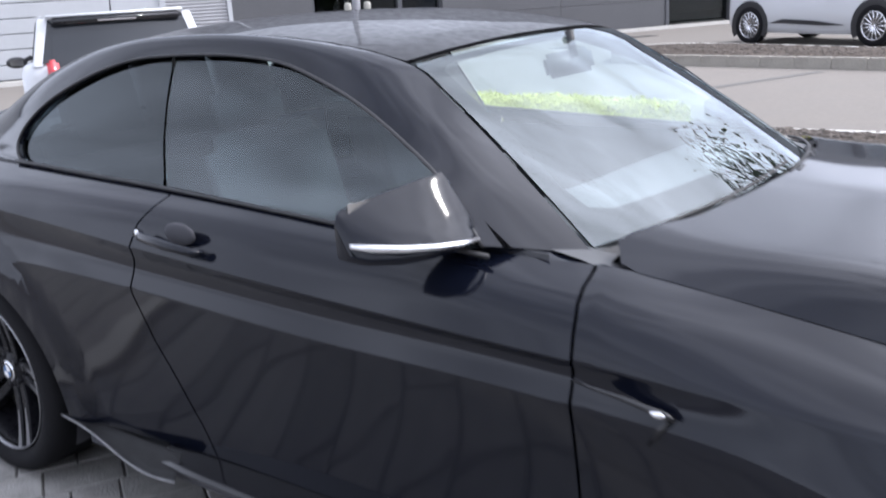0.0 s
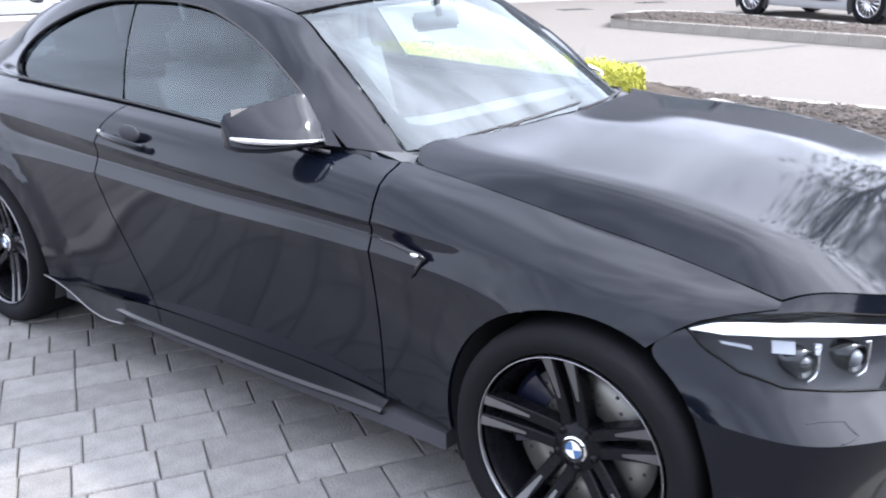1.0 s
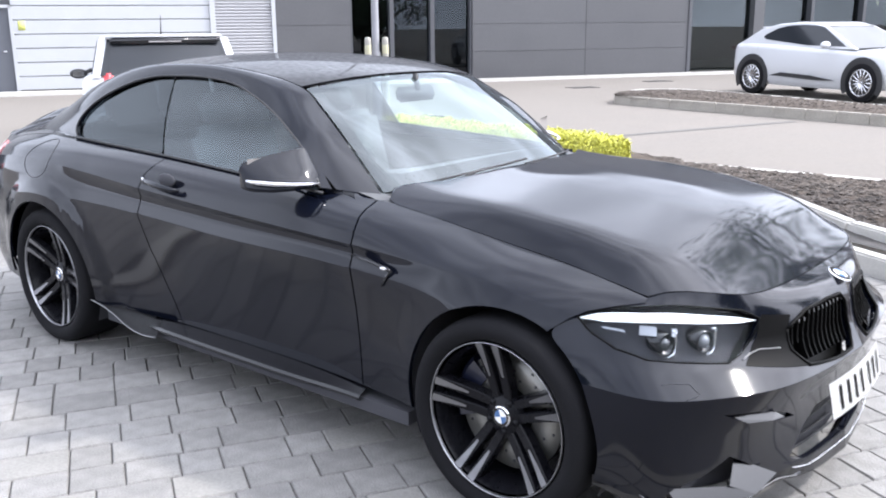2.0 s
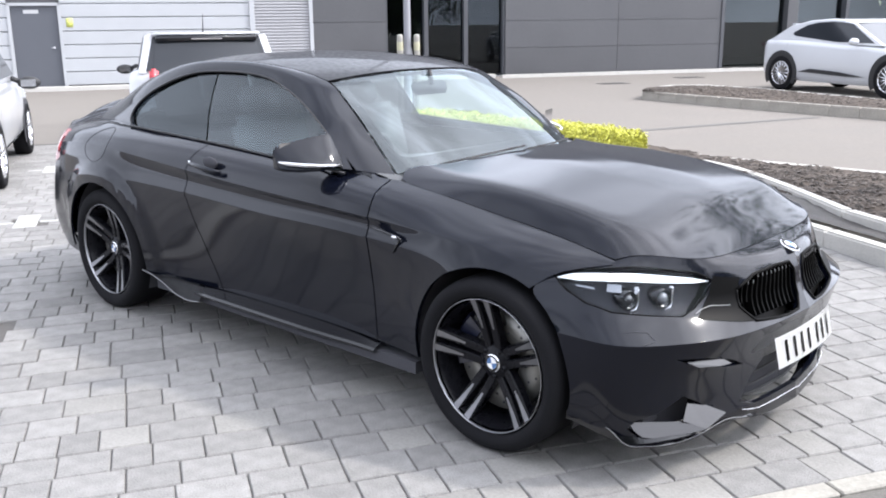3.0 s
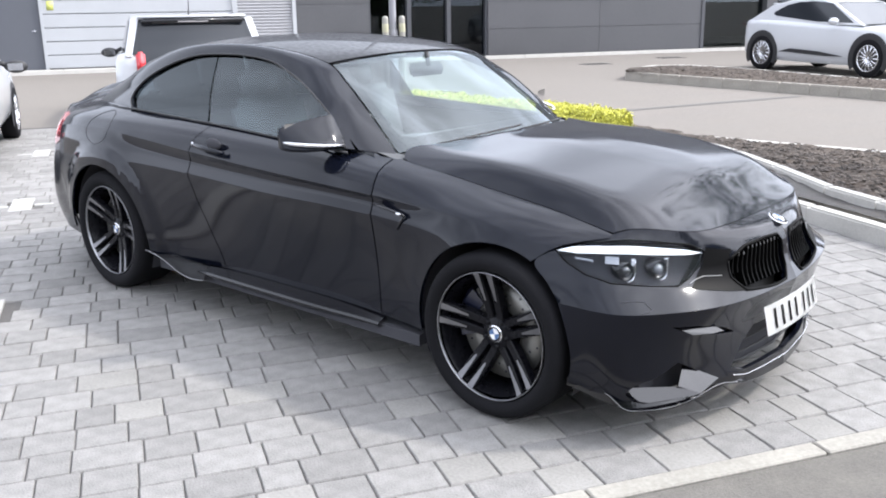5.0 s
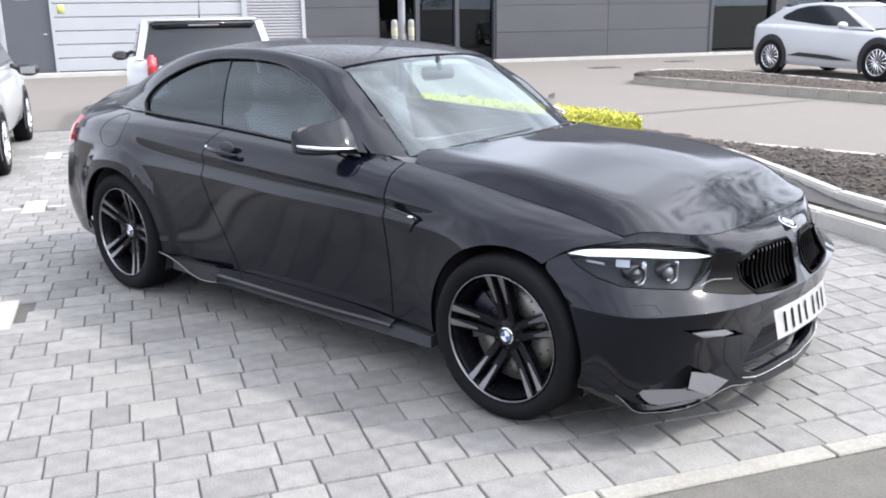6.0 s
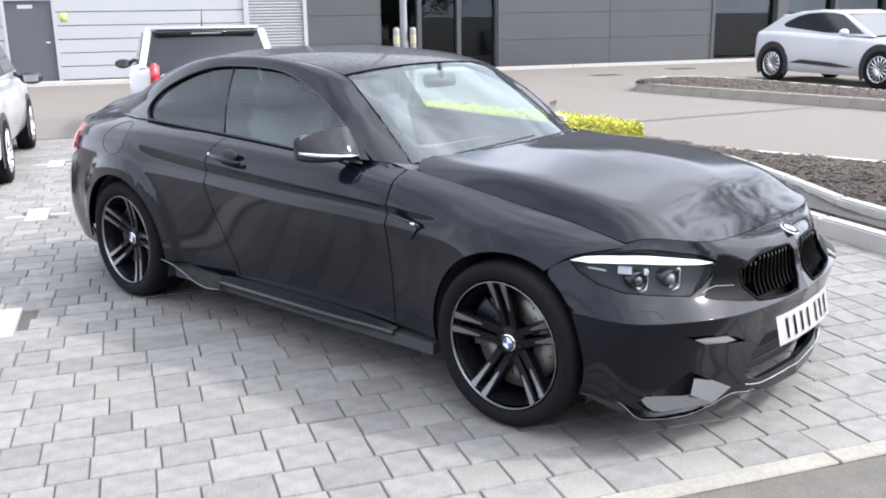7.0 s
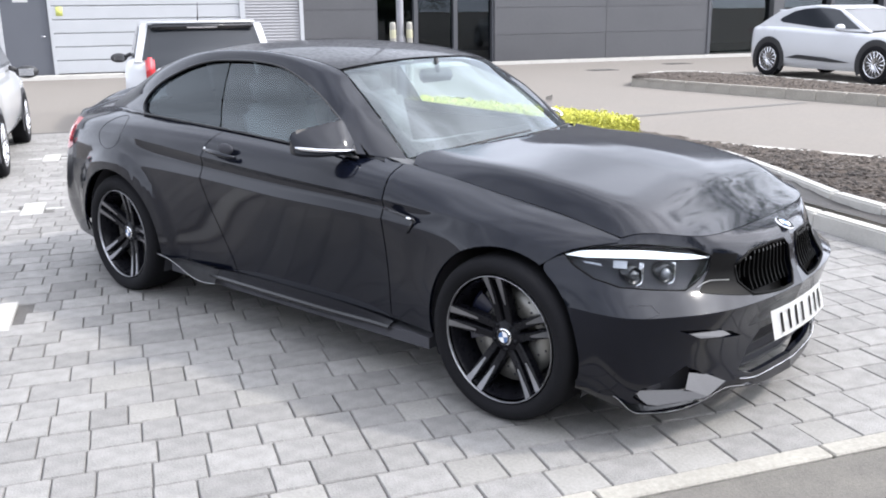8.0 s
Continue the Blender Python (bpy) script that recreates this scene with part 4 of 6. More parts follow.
for k in (False, True):
    rings = [[bm.verts.new(q if not k else (q[0], -q[1], q[2])) for q in r_] for r_ in full_ring]
    for A, B in zip(rings, rings[1:]):
        for j in range(4):
            f = (A[j], B[j], B[j + 1], A[j + 1])
            bm.faces.new(f if not k else f[::-1])
bmesh.ops.recalc_face_normals(bm, faces=bm.faces[:])
splitter = part("front_splitter", bm, GLOSSBLACK, coupe, "thin gloss black front splitter", smooth=False)
# the highlight on the splitter's edge, drawn as a thin pale tube
bm = bmesh.new()
tube(bm, [q[2] for q in full_ring[6:44]], .0014, 5)
part("splitter_edge", bm, GLINT_LINE, splitter, "highlight along the splitter edge")
bm = bmesh.new()
pts = curve_on_nose([(3.5, .10), (3.85, .06), (5, .055)], .016, 8)
tube(bm, pts + other(pts)[::-1][1:], .0014, 6)
part("splitter_trim", bm, SILVER, coupe, "thin bright edge in the lower intake")

# number plate, bent round the bumper: dark bars stand for its characters
def plate_pt(y, z, out=0.0):
    x = .806 - .27 * y * y + (.436 - z) * .22
    return Vector((x + out, y, z))


plate = new("number_plate")
plate.parent = coupe
tagged(plate, "white front number plate with dark bars")
bm = bmesh.new()
grid(bm, lambda y, z: plate_pt(y, z), lin(-.26, .26, 14), [.325, .436])
bmesh.ops.solidify(bm, geom=bm.faces[:], thickness=.004)
bmesh.ops.recalc_face_normals(bm, faces=bm.faces[:])
part("plate_face", bm, PLATEW, plate, smooth=False)
for k in range(7):
    y0 = -.219 + k * .061 + (.022 if k > 3 else 0)
    bm = bmesh.new()
    grid(bm, lambda y, z: plate_pt(y, z, .0035), lin(y0 + .018, y0 + .034, 3), [.343, .418])
    bmesh.ops.solidify(bm, geom=bm.faces[:], thickness=.0015)
    part("plate_bar", bm, PLATEBAR, plate)

# bonnet roundel
bp = nose_at(4.999, .86)
bq = nose_at(4.999, .90)
slope = math.degrees(math.atan2(bq.z - bp.z, bp.x - bq.x))
badge = new("bonnet_roundel")
badge.parent = coupe
badge.matrix_basis = pose(bp.x + .002, 0, bp.z + .002, 0, slope, 0)
tagged(badge, "round bonnet badge, chrome rim, blue and white quarters")
bm = bmesh.new()
lathe(bm, [(.0, .002), (.0375, .002), (.0385, -.002)], (0, 0, 0), axis="z", seg=36)
part("badge_rim", bm, SILVER, badge)
bm = bmesh.new()
lathe(bm, [(.024, .003), (.036, .003)], (0, 0, 0), axis="z", seg=36)
part("badge_ring", bm, GLOSSBLACK, badge)
for col, q0 in ((WHITE, 0), (BADGEBLUE, 1)):
    bm = bmesh.new()
    for q in (q0, q0 + 2):
        bm.faces.new([bm.verts.new((0, 0, .004))] + [bm.verts.new((.023 * math.cos(radians(90 * q + a)), .023 * math.sin(radians(90 * q + a)), .004)) for a in lin(0, 90, 8)])
    part("badge_quarters", bm, col, badge, smooth=False)

# ---- door mirrors, handles, wing gills, fuel flap, washer jets ----
for sg in (-1, 1):
    mir = new("door_mirror")
    mir.parent = coupe
    tagged(mir, "gloss black door mirror with a bright strip")
    bm = bmesh.new()
    # lofted pod from the inner end to the outer tip
    st = [(-.04, -.886, .962, 1.060, .07), (.00, -.872, .948, 1.084, .10), (.25, -.876, .944, 1.076, .12), (.5, -.893, .940, 1.066, .125), (.75, -.935, .938, 1.054, .11), (.93, -.985, .942, 1.042, .08), (1.0, -1.022, .952, 1.022, .04)]
    rings = []
    for t, xf, zb, zt, dp in st:
        y = .772 + (.226 if sg < 0 else .138) * t
        zt -= 0 if sg < 0 else .04
        x0 = xf
        ring = []
        for a in lin(0, 2 * math.pi, 17)[:-1]:
            ca, sa = math.cos(a), math.sin(a)
            ex = abs(ca)**.38 * (1 if ca > 0 else -1)
            ez = abs(sa)**.38 * (1 if sa > 0 else -1)
            ring.append(bm.verts.new((x0 - dp * .5 + ex * dp * .5 - .25 * dp * (ez + 1) * (ex + 1), sg * y, (zb + zt) / 2 + ez * (zt - zb) / 2)))
        rings.append(ring)
    for A, B in zip(rings, rings[1:]):
        for k in range(16):
            f = (A[k], A[(k + 1) % 16], B[(k + 1) % 16], B[k])
            bm.faces.new(f)
    bm.faces.new(rings[0][::-1])
    bm.faces.new(rings[-1])
    bmesh.ops.recalc_face_normals(bm, faces=bm.faces[:])
    part("mirror_shell", bm, PAINT, mir)
    bm = bmesh.new()
    strip = [(-.880, .79, .961), (-.886, .84, .963), (-.906, .885, .966), (-.944, .937, .971), (-.990, .977, .977), (-1.028, .998, .983)]
    strip = [(x + .004, sg * (y + .002 if sg < 0 else .80 + (y - .80) * .56), z) for x, y, z in strip]
    tube(bm, strip, [.004, .006, .007, .008, .008, .006], 8)
    part("mirror_strip", bm, SILVER, mir, "bright strip along the mirror")
    bm = bmesh.new()
    cyl(bm, (-.89, sg * .745, .943), (-.925, sg * .80, .966), .017, .014, 12)
    part("mirror_foot", bm, MATTBLACK, mir)
    bm = bmesh.new()
    bm.faces.new([bm.verts.new((x, sg * (y + .004), z)) for x, y, z in ((-.90, .778, .945), (-.82, .752, .938), (-.955, .738, 1.03))])
    bmesh.ops.solidify(bm, geom=bm.faces[:], thickness=.012)
    part("mirror_triangle", bm, GLOSSBLACK, mir)
    bm = bmesh.new()
    grid(bm, lambda u, v: (-1.0 - .05 * u, sg * (.83 + .14 * u), .975 + .08 * v), [0, 1], [0, 1])
    part("mirror_glass", bm, CHROME, mir)
    # door handle over its recess, whose shade is a dark lens on the door
    hd = new("door_handle")
    hd.parent = coupe
    bm = bmesh.new()
    tube(bm, [(-1.832, sg * .897, .896), (-1.80, sg * .918, .893), (-1.70, sg * .922, .884), (-1.62, sg * .912, .874), (-1.598, sg * .893, .870)], [.009, .012, .013, .011, .007], 10)
    part("grip", bm, PAINT, hd)
    bm = bmesh.new()
    bmesh.ops.create_uvsphere(bm, u_segments=18, v_segments=10, radius=1, matrix=Matrix.Translation((-1.69, sg * .884, .905)) @ Matrix.Diagonal((.058, .010, .028, 1)))
    part("handle_recess", bm, VOID, hd)
    bm = bmesh.new()
    cyl(bm, (-1.834, sg * .90, .896), (-1.834, sg * .908, .896), .009, seg=12)
    part("lock_cap", bm, CHROME, hd)
    # wing gill
    gl = new("wing_gill")
    gl.parent = coupe
    tagged(gl, "dark gill trim on the front wing with a bright tip")
    bm = bmesh.new()
    tube(bm, [(-.615, sg * .900, .760), (-.52, sg * .902, .748), (-.44, sg * .904, .735), (-.425, sg * .902, .728)], [.003, .005, .007, .004], 8)
    tube(bm, [(-.43, sg * .900, .735), (-.455, sg * .900, .700), (-.475, sg * .898, .668)], [.005, .005, .002], 8)
    part("gill_bar", bm, GLOSSBLACK, gl)
    bm = bmesh.new()
    bmesh.ops.create_uvsphere(bm, u_segments=12, v_segments=8, radius=1, matrix=Matrix.Translation((-.452, sg * .914, .738)) @ Matrix.Diagonal((.014, .004, .006, 1)))
    part("gill_tip", bm, CHROME, gl)

# fuel flap seam
bm = bmesh.new()
flap = [(-2.74 + .115 * math.cos(t), .905 + .085 * math.sin(t)) for t in lin(0, 2 * math.pi, 36)]
fx = np.array([p[0] for p in flap])
fv = side_v(fx, np.array([p[1] for p in flap]))
fp = side(np.stack([fx, fv], axis=1))
tube(bm, [tuple(p) for p in fp[:-1]], .0022, 5, closed=True)
part("fuel_flap_seam", bm, VOID, coupe)

# wipers
for y0, y1, xo in ((-.56, .02, .0), (-.02, .60, .0)):
    wp = new("wiper")
    wp.parent = coupe
    bm = bmesh.new()
    def wpt(y, up):
        b = up / .42
        return Vector(windscreen(np.array([[y / (.64) * .5, b * .4]]))[0]) + Vector((.012, 0, .016))
    tube(bm, [wpt(y, .0 + .012 * i / 7) for i, y in enumerate(lin(y0, y1, 8))], .0045, 6)
    part("blade", bm, MATTBLACK, wp)
    bm = bmesh.new()
    tube(bm, [wpt(y0 + .02, -.02), wpt((y0 + y1) / 2 - .1, -.005), wpt((y0 + y1) / 2, .008)], [.008, .006, .004], 6)
    part("arm", bm, MATTBLACK, wp)
bm = bmesh.new()
def cowl(a, b):
    y = -.66 + 1.32 * a
    p = windscreen(np.array([[max(-.499, min(.499, y / .64 * .5)), .0]]))[0]
    q = bonnet(np.array([[-.515 - .075 * (abs(y) / .5)**2, y]]))[0]
    P = Vector(p) * (1 - b) + Vector(q) * b
    return P + Vector((0, 0, -.022 * math.sin(math.pi * b) - .012 * b))
grid(bm, cowl, lin(0, 1, 24), lin(0, 1, 5))
part("scuttle_panel", bm, MATTBLACK, coupe)

# ---- cabin ----
def seat(y, x=-1.75):
    st = new("seat")
    st.parent = coupe
    tagged(st, "dark leather bucket seat")
    bm = bmesh.new()
    box(bm, (x + .22, y, .50), (.50, .48, .16))
    bmesh.ops.bevel(bm, geom=bm.edges[:], offset=.05, segments=3, affect="EDGES")
    part("cushion", bm, LEATHER, st)
    bm = bmesh.new()
    box(bm, (x - .10, y, .80), (.14, .46, .58), Matrix.Rotation(radians(-17), 4, "Y"))
    bmesh.ops.bevel(bm, geom=bm.edges[:], offset=.05, segments=3, affect="EDGES")
    part("backrest", bm, LEATHER, st)
    bm = bmesh.new()
    box(bm, (x - .235, y, 1.14), (.09, .25, .16), Matrix.Rotation(radians(-12), 4, "Y"))
    bmesh.ops.bevel(bm, geom=bm.edges[:], offset=.035, segments=3, affect="EDGES")
    part("headrest", bm, LEATHER, st)


seat(-.36)
seat(.36)
bm = bmesh.new()
box(bm, (-2.52, 0, .52), (.45, 1.1, .18))
box(bm, (-2.74, 0, .82), (.14, 1.1, .52), Matrix.Rotation(radians(-20), 4, "Y"))
bmesh.ops.bevel(bm, geom=bm.edges[:], offset=.04, segments=2, affect="EDGES")
for y, wide in ((-.33, .26), (0, .30), (.33, .26)):
    box(bm, (-2.80, y, 1.13), (.09, wide, .24), Matrix.Rotation(radians(-14), 4, "Y"))
part("rear_bench", bm, LEATHER, coupe)
bm = bmesh.new()
DS = Curve([(0, -.56, .86), (.2, -.75, .915), (.5, -.95, .93), (.7, -1.03, .90), (.85, -1.05, .80), (1, -.98, .62)])
grid(bm, lambda a, y: (float(DS(np.array([a]))[0][0]) + .05 * (y / .7)**2, y, float(DS(np.array([a]))[0][1]) + .02 * math.exp(-((y + .36) / .17)**2) * math.sin(math.pi * min(1, a / .9))), lin(0, 1, 16), lin(-.70, .70, 24))
part("dashboard", bm, DASH, coupe)
sw = new("steering_wheel")
sw.parent = coupe
sw.matrix_basis = pose(-1.20, -.36, .86, 0, -68, 0)
bm = bmesh.new()
tube(bm, [(.18 * math.cos(t), .18 * math.sin(t), 0) for t in lin(0, 2 * math.pi, 33)[:-1]], .016, 8, closed=True)
part("wheel_ring", bm, LEATHER, sw)
bm = bmesh.new()
box(bm, (0, 0, -.015), (.12, .14, .05))
for a in (0, 180, 270):
    t = radians(a + 90)
    tube(bm, [(0, 0, -.01), (.17 * math.cos(t), .17 * math.sin(t), 0)], .014, 6)
part("wheel_boss", bm, LEATHER, sw)
bm = bmesh.new()
box(bm, (-1.10, 0, 1.225), (.03, .24, .065), Matrix.Rotation(radians(-15), 4, "Y"))
bmesh.ops.bevel(bm, geom=bm.edges[:], offset=.012, segments=2, affect="EDGES")
cyl(bm, (-1.085, 0, 1.24), (-1.10, 0, 1.31), .012, seg=8)
part("rear_view_mirror", bm, MATTBLACK, coupe)
for sg in (-1, 1):
    bm = bmesh.new()
    grid(bm, lambda x, z: (x, sg * (.74 - .10 * (z - .9)), z), lin(-2.6, -.75, 8), [.25, .6, .93])
    part("door_card", bm, LEATHER, coupe)
bm = bmesh.new()
grid(bm, lambda x, a: (x, a * .50, float(rim_c(np.array([4 + (x + 1.22) / -1.5 * 6]))[0][2]) - .012 + .03 * (1 - a * a)), lin(-1.26, -2.6, 12), lin(-1, 1, 9))
part("headlining", bm, mat("grey_headlining", (.22, .22, .23), .9, var=.05, scale=30), coupe)

# ---- the site: its own axes lie at 60 degrees to the car; u along the paving courses, v across them ----
UX, UY = 0.5, 0.866025
def site(u, v, z=0.0):
    return Vector((u * UX + v * UY, u * UY - v * UX, z))


SITE_RZ = 60.0       # turn of the site's u axis
ASPHALT = mat("pale_tarmac", (.164, .148, .131), .92, var=.12, scale=1.2, bump=.25, bump_scale=140)
ASPHALT2 = mat("brown_grey_tarmac", (.122, .114, .102), .92, var=.28, scale=7, bump=.5, bump_scale=160)
PAVER = mat("grey_block_paving", (.214, .208, .200), .85, var=.36, scale=13, bump=.6, bump_scale=120, rand=.15)
PAVER_S = mat("grey_block_paving_far", (.214, .208, .200), .85, var=.36, scale=13, bump=.6, bump_scale=120, rand=.15, isl=True)
PAVER_Y = mat("buff_block_paving", (.226, .219, .206), .85, var=.22, scale=5, bump=.35, bump_scale=90, rand=.08)
PAVER_W = mat("white_marker_block", (.36, .355, .34), .8, var=.12, scale=6, bump=.2, bump_scale=90)
JOINT = mat("joint_sand", (.085, .08, .076), .95, var=.3, scale=10, bump=.4, bump_scale=80)
CONC = mat("pale_concrete_kerb", (.47, .455, .425), .85, var=.12, scale=5, bump=.25, bump_scale=70)
CONC_D = mat("weathered_kerb", (.305, .285, .25), .9, var=.22, scale=4, bump=.3, bump_scale=70)
MULCH = mat("brown_bark_mulch", (.085, .065, .05), .95, var=.45, scale=14, bump=.8, bump_scale=60, rand=.35, isl=True)

bm = bmesh.new()
grid(bm, lambda x, y: (x, y, -.045), [-400, -40, -10, 10, 40, 400], [-400, -40, -10, 10, 40, 400])
ground = tagged(part("ground", bm, ASPHALT, None), "pale grey-beige tarmac of the yard", "ground", kind="structure")

# tarmac lane in front of the paving, and its concrete edging strip
bm = bmesh.new()
grid(bm, lambda u, v: site(u, v, -.004 + .003 * noise.noise((u * 3, v * 3, 0))), lin(-14, 6, 60), lin(1.165, 9, 30))
tagged(part("road", bm, ASPHALT2, None), "worn brown-grey tarmac lane beside the paving", "road", kind="structure")
strip_top = thing("edging_strip", "pale concrete edging between paving and tarmac", "kerb")
strip_top["kind"] = "structure"
for k in range(20):
    bm = bmesh.new()
    u0 = -12.6 + k * .915
    box(bm, (0, 0, 0), (.908, .085, .10))
    bmesh.ops.bevel(bm, geom=bm.edges[:], offset=.006, segments=1, affect="EDGES")
    ob = part("edging_block", bm, mat("cream_concrete_edging", (.275, .262, .232), .88, var=.24, scale=5, bump=.3, bump_scale=70, rand=.06), strip_top, smooth=False)
    ob.matrix_basis = Matrix.Translation(site(u0 + .4575, 1.115, -.044)) @ pose(0, 0, 0, 0, 0, SITE_RZ)

# kerbs and planting beds
def kerb_run(name, pts, width, top, base, material, label, seg_len=0.9):
    """Kerb stones end to end along points in plan, on their left-hand side."""
    kb = thing(name, label, "kerb")
    kb["kind"] = "structure"
    d = dense(pts, seg_len, closed=False)
    for a, b in zip(d, d[1:]):
        a, b = Vector((*a, 0)), Vector((*b, 0))
        L = (b - a).length
        dr = (b - a).normalized()
        nr = Vector((-dr.y, dr.x, 0))
        bm = bmesh.new()
        box(bm, (0, 0, 0), (L - .006, width, top - base))
        bmesh.ops.bevel(bm, geom=[e for e in bm.edges if all(v.co.z > 0 for v in e.verts)], offset=.014, segments=2, affect="EDGES")
        ob = part("kerb_stone", bm, material, kb, smooth=False)
        ob.matrix_basis = Matrix.Translation((a + b) / 2 + nr * width / 2 + Vector((0, 0, (top + base) / 2))) @ Matrix.Rotation(math.atan2(dr.y, dr.x), 4, "Z")
    return kb


def site_line(u, v0, v1):
    a, b = site(u, v0), site(u, v1)
    return [(a.x, a.y), (b.x, b.y)]


kerb_run("kerb_paving", site_line(2.59, 4.5, -9.5), .105, .12, -.06, CONC, "pale concrete kerb beside the paving")
kerb_run("kerb_bed", [*site_line(2.925, 4.5, -1.35), (-.145, 3.50), (-.79, 4.14), (-1.32, 4.62), (-1.68, 4.90), (-2.1, 5.1)], .10, .185, -.02, CONC, "pale rough concrete kerb holding the bark bed")
bm = bmesh.new()
grid(bm, lambda u, v: site(u, v, .105 + .04 * (u - 2.69) / .3 + .018 * noise.noise((u * 9, v * 5, 1))), lin(2.69, 3.02, 8), lin(-9.5, 4.5, 110))
tagged(part("soil_gutter", bm, mat("wet_dark_soil", (.055, .050, .046), .6, var=.3, scale=9, bump=.5, bump_scale=50), None), "dark damp soil strip between two kerbs", "soil", kind="structure")
# the bark bed behind, bounded by a far kerb that runs off at an angle
FAR = [(2.5, 5.80), (-.5, 5.76), (-2.4, 5.72), (-4.6, 6.30), (-6.6, 7.3), (-8.2, 8.3)]
kerb_run("kerb_far", FAR[::-1], .12, .11, -.06, CONC, "pale kerb on the far side of the bark bed")
bm = bmesh.new()
def bed(a, b):
    p0, p1 = site(3.02, 4.2 - 13.0 * a), Vector((2.5 - 10.7 * a, 5.72 + 2.5 * max(0, a - .45) / .55, 0))
    p = p0 * (1 - b) + p1 * b
    return Vector((p.x, p.y, .115 + .05 * math.sin(math.pi * b) + .03 * noise.noise((p.x * 4, p.y * 4, 0)) + .015 * noise.noise((p.x * 17, p.y * 17, 3))))
grid(bm, bed, lin(0, 1, 120), lin(0, 1, 34))
tagged(part("bark_bed", bm, MULCH, None), "bed of brown bark mulch between kerbs", "mulch", kind="structure")


CHIP = mat("bark_chip", (.082, .068, .058), .9, var=.2, scale=20, rand=.75, isl=True)


def chips(name, n, place, label):
    """Loose bark chips: small flat wedges lying on a bed."""
    rnd = random.Random(5)
    vs, fs = [], []
    for _ in range(n):
        p = place(rnd)
        L, W, a, tl = rnd.uniform(.02, .09), rnd.uniform(.01, .035), rnd.uniform(0, 6.3), rnd.uniform(-.3, .3)
        c, s_ = math.cos(a), math.sin(a)
        k = len(vs)
        for dx, dy, dz in ((-L / 2, -W / 2, 0), (L / 2, -W / 3, 0), (L / 2, W / 2, 0), (-L / 2, W / 3, 0), (0, 0, .008)):
            vs.append((p[0] + dx * c - dy * s_, p[1] + dx * s_ + dy * c, p[2] + dz + dx * tl + .004))
        fs += [(k, k + 1, k + 4), (k + 1, k + 2, k + 4), (k + 2, k + 3, k + 4), (k + 3, k, k + 4)]
    me = bpy.data.meshes.new(name)
    me.from_pydata(vs, [], fs)
    return tagged(part(name, me, CHIP, None), label, "bark chips", kind="stuff")


chips("bark_chips", 9000, lambda r: bed(r.uniform(.05, .55), r.uniform(.02, .98)), "loose brown bark chips on the bed")
# far island
ISL_N = [(-7.5, 13.3), (-6.6, 13.0), (-5.1, 12.63), (-3.4, 12.23), (-2.35, 12.0), (1.5, 10.9), (6, 9.6)]
ISL_F = [(-7.5, 13.3), (-7.9, 14.2), (-7.9, 15.2), (-7.3, 15.7), (-6, 15.4), (-2.85, 13.9), (1.5, 12.6), (6, 11.2)]
kerb_run("kerb_island", ISL_N, .12, .13, -.06, CONC_D, "pale kerb of the far planting island", .6)
kerb_run("kerb_island_back", ISL_F[::-1], .12, .13, -.06, CONC, "pale kerb behind the far island", .6)
cn, cf = Curve([(i / 6, *p) for i, p in enumerate(ISL_N)]), Curve([(i / 7, *p) for i, p in enumerate(ISL_F)])
bm = bmesh.new()
def isl(a, b):
    p = cn(np.array([a]))[0] * (1 - b) + cf(np.array([a]))[0] * b
    return Vector((p[0], p[1], .10 + .07 * math.sin(math.pi * b) + .025 * noise.noise((p[0] * 5, p[1] * 5, 0))))
grid(bm, isl, lin(0.005, 1, 90), lin(0, 1, 16))
tagged(part("island_bed", bm, MULCH, None), "brown bark bed on the far island", "mulch", kind="structure")
chips("bark_chips", 5000, lambda r: isl(r.uniform(.02, .75), r.uniform(.08, .92)), "loose brown bark chips on the far island")

# seam and drain covers in the tarmac
bm = bmesh.new()
sm = [(-5.2, 7.7), (-4.72, 8.78), (-4.04, 10.47), (-3.45, 11.9)]
smc = Curve([(i, *p) for i, p in enumerate(sm)])
grid(bm, lambda a, b: (float(smc(np.array([a]))[0][0]) + b, float(smc(np.array([a]))[0][1]) - b * .5, -.041), lin(0, 3, 30), [-.07, .07])
tagged(part("tarmac_seam", bm, mat("dark_tar_seam", (.10, .095, .088), .8, var=.25, scale=6), None), "dark tar seam across the tarmac", "seam", kind="structure")
for cx, cy in ((-10.54, 17.15), (-10.12, 20.43)):
    dc = thing("drain_cover", "dark iron drain cover set in the tarmac", "drain cover", "drain covers", at=(cx, cy, -.045), rz=SITE_RZ)
    bm = bmesh.new()
    box(bm, (0, 0, .003), (.75, .45, .012))
    part("frame", bm, mat("cast_iron", (.10, .095, .09), .7, var=.2, scale=20), dc, smooth=False)
    for k in range(8):
        bm = bmesh.new()
        box(bm, (-.3 + k * .085, 0, .012), (.04, .38, .008))
        part("grate_bar", bm, MATS["cast_iron"], dc, smooth=False)

# clipped golden hedge beside the bed
LEAF = mat("golden_leaf", (.58, .57, .11), .5, rand=.32, isl=True, spec=.3)
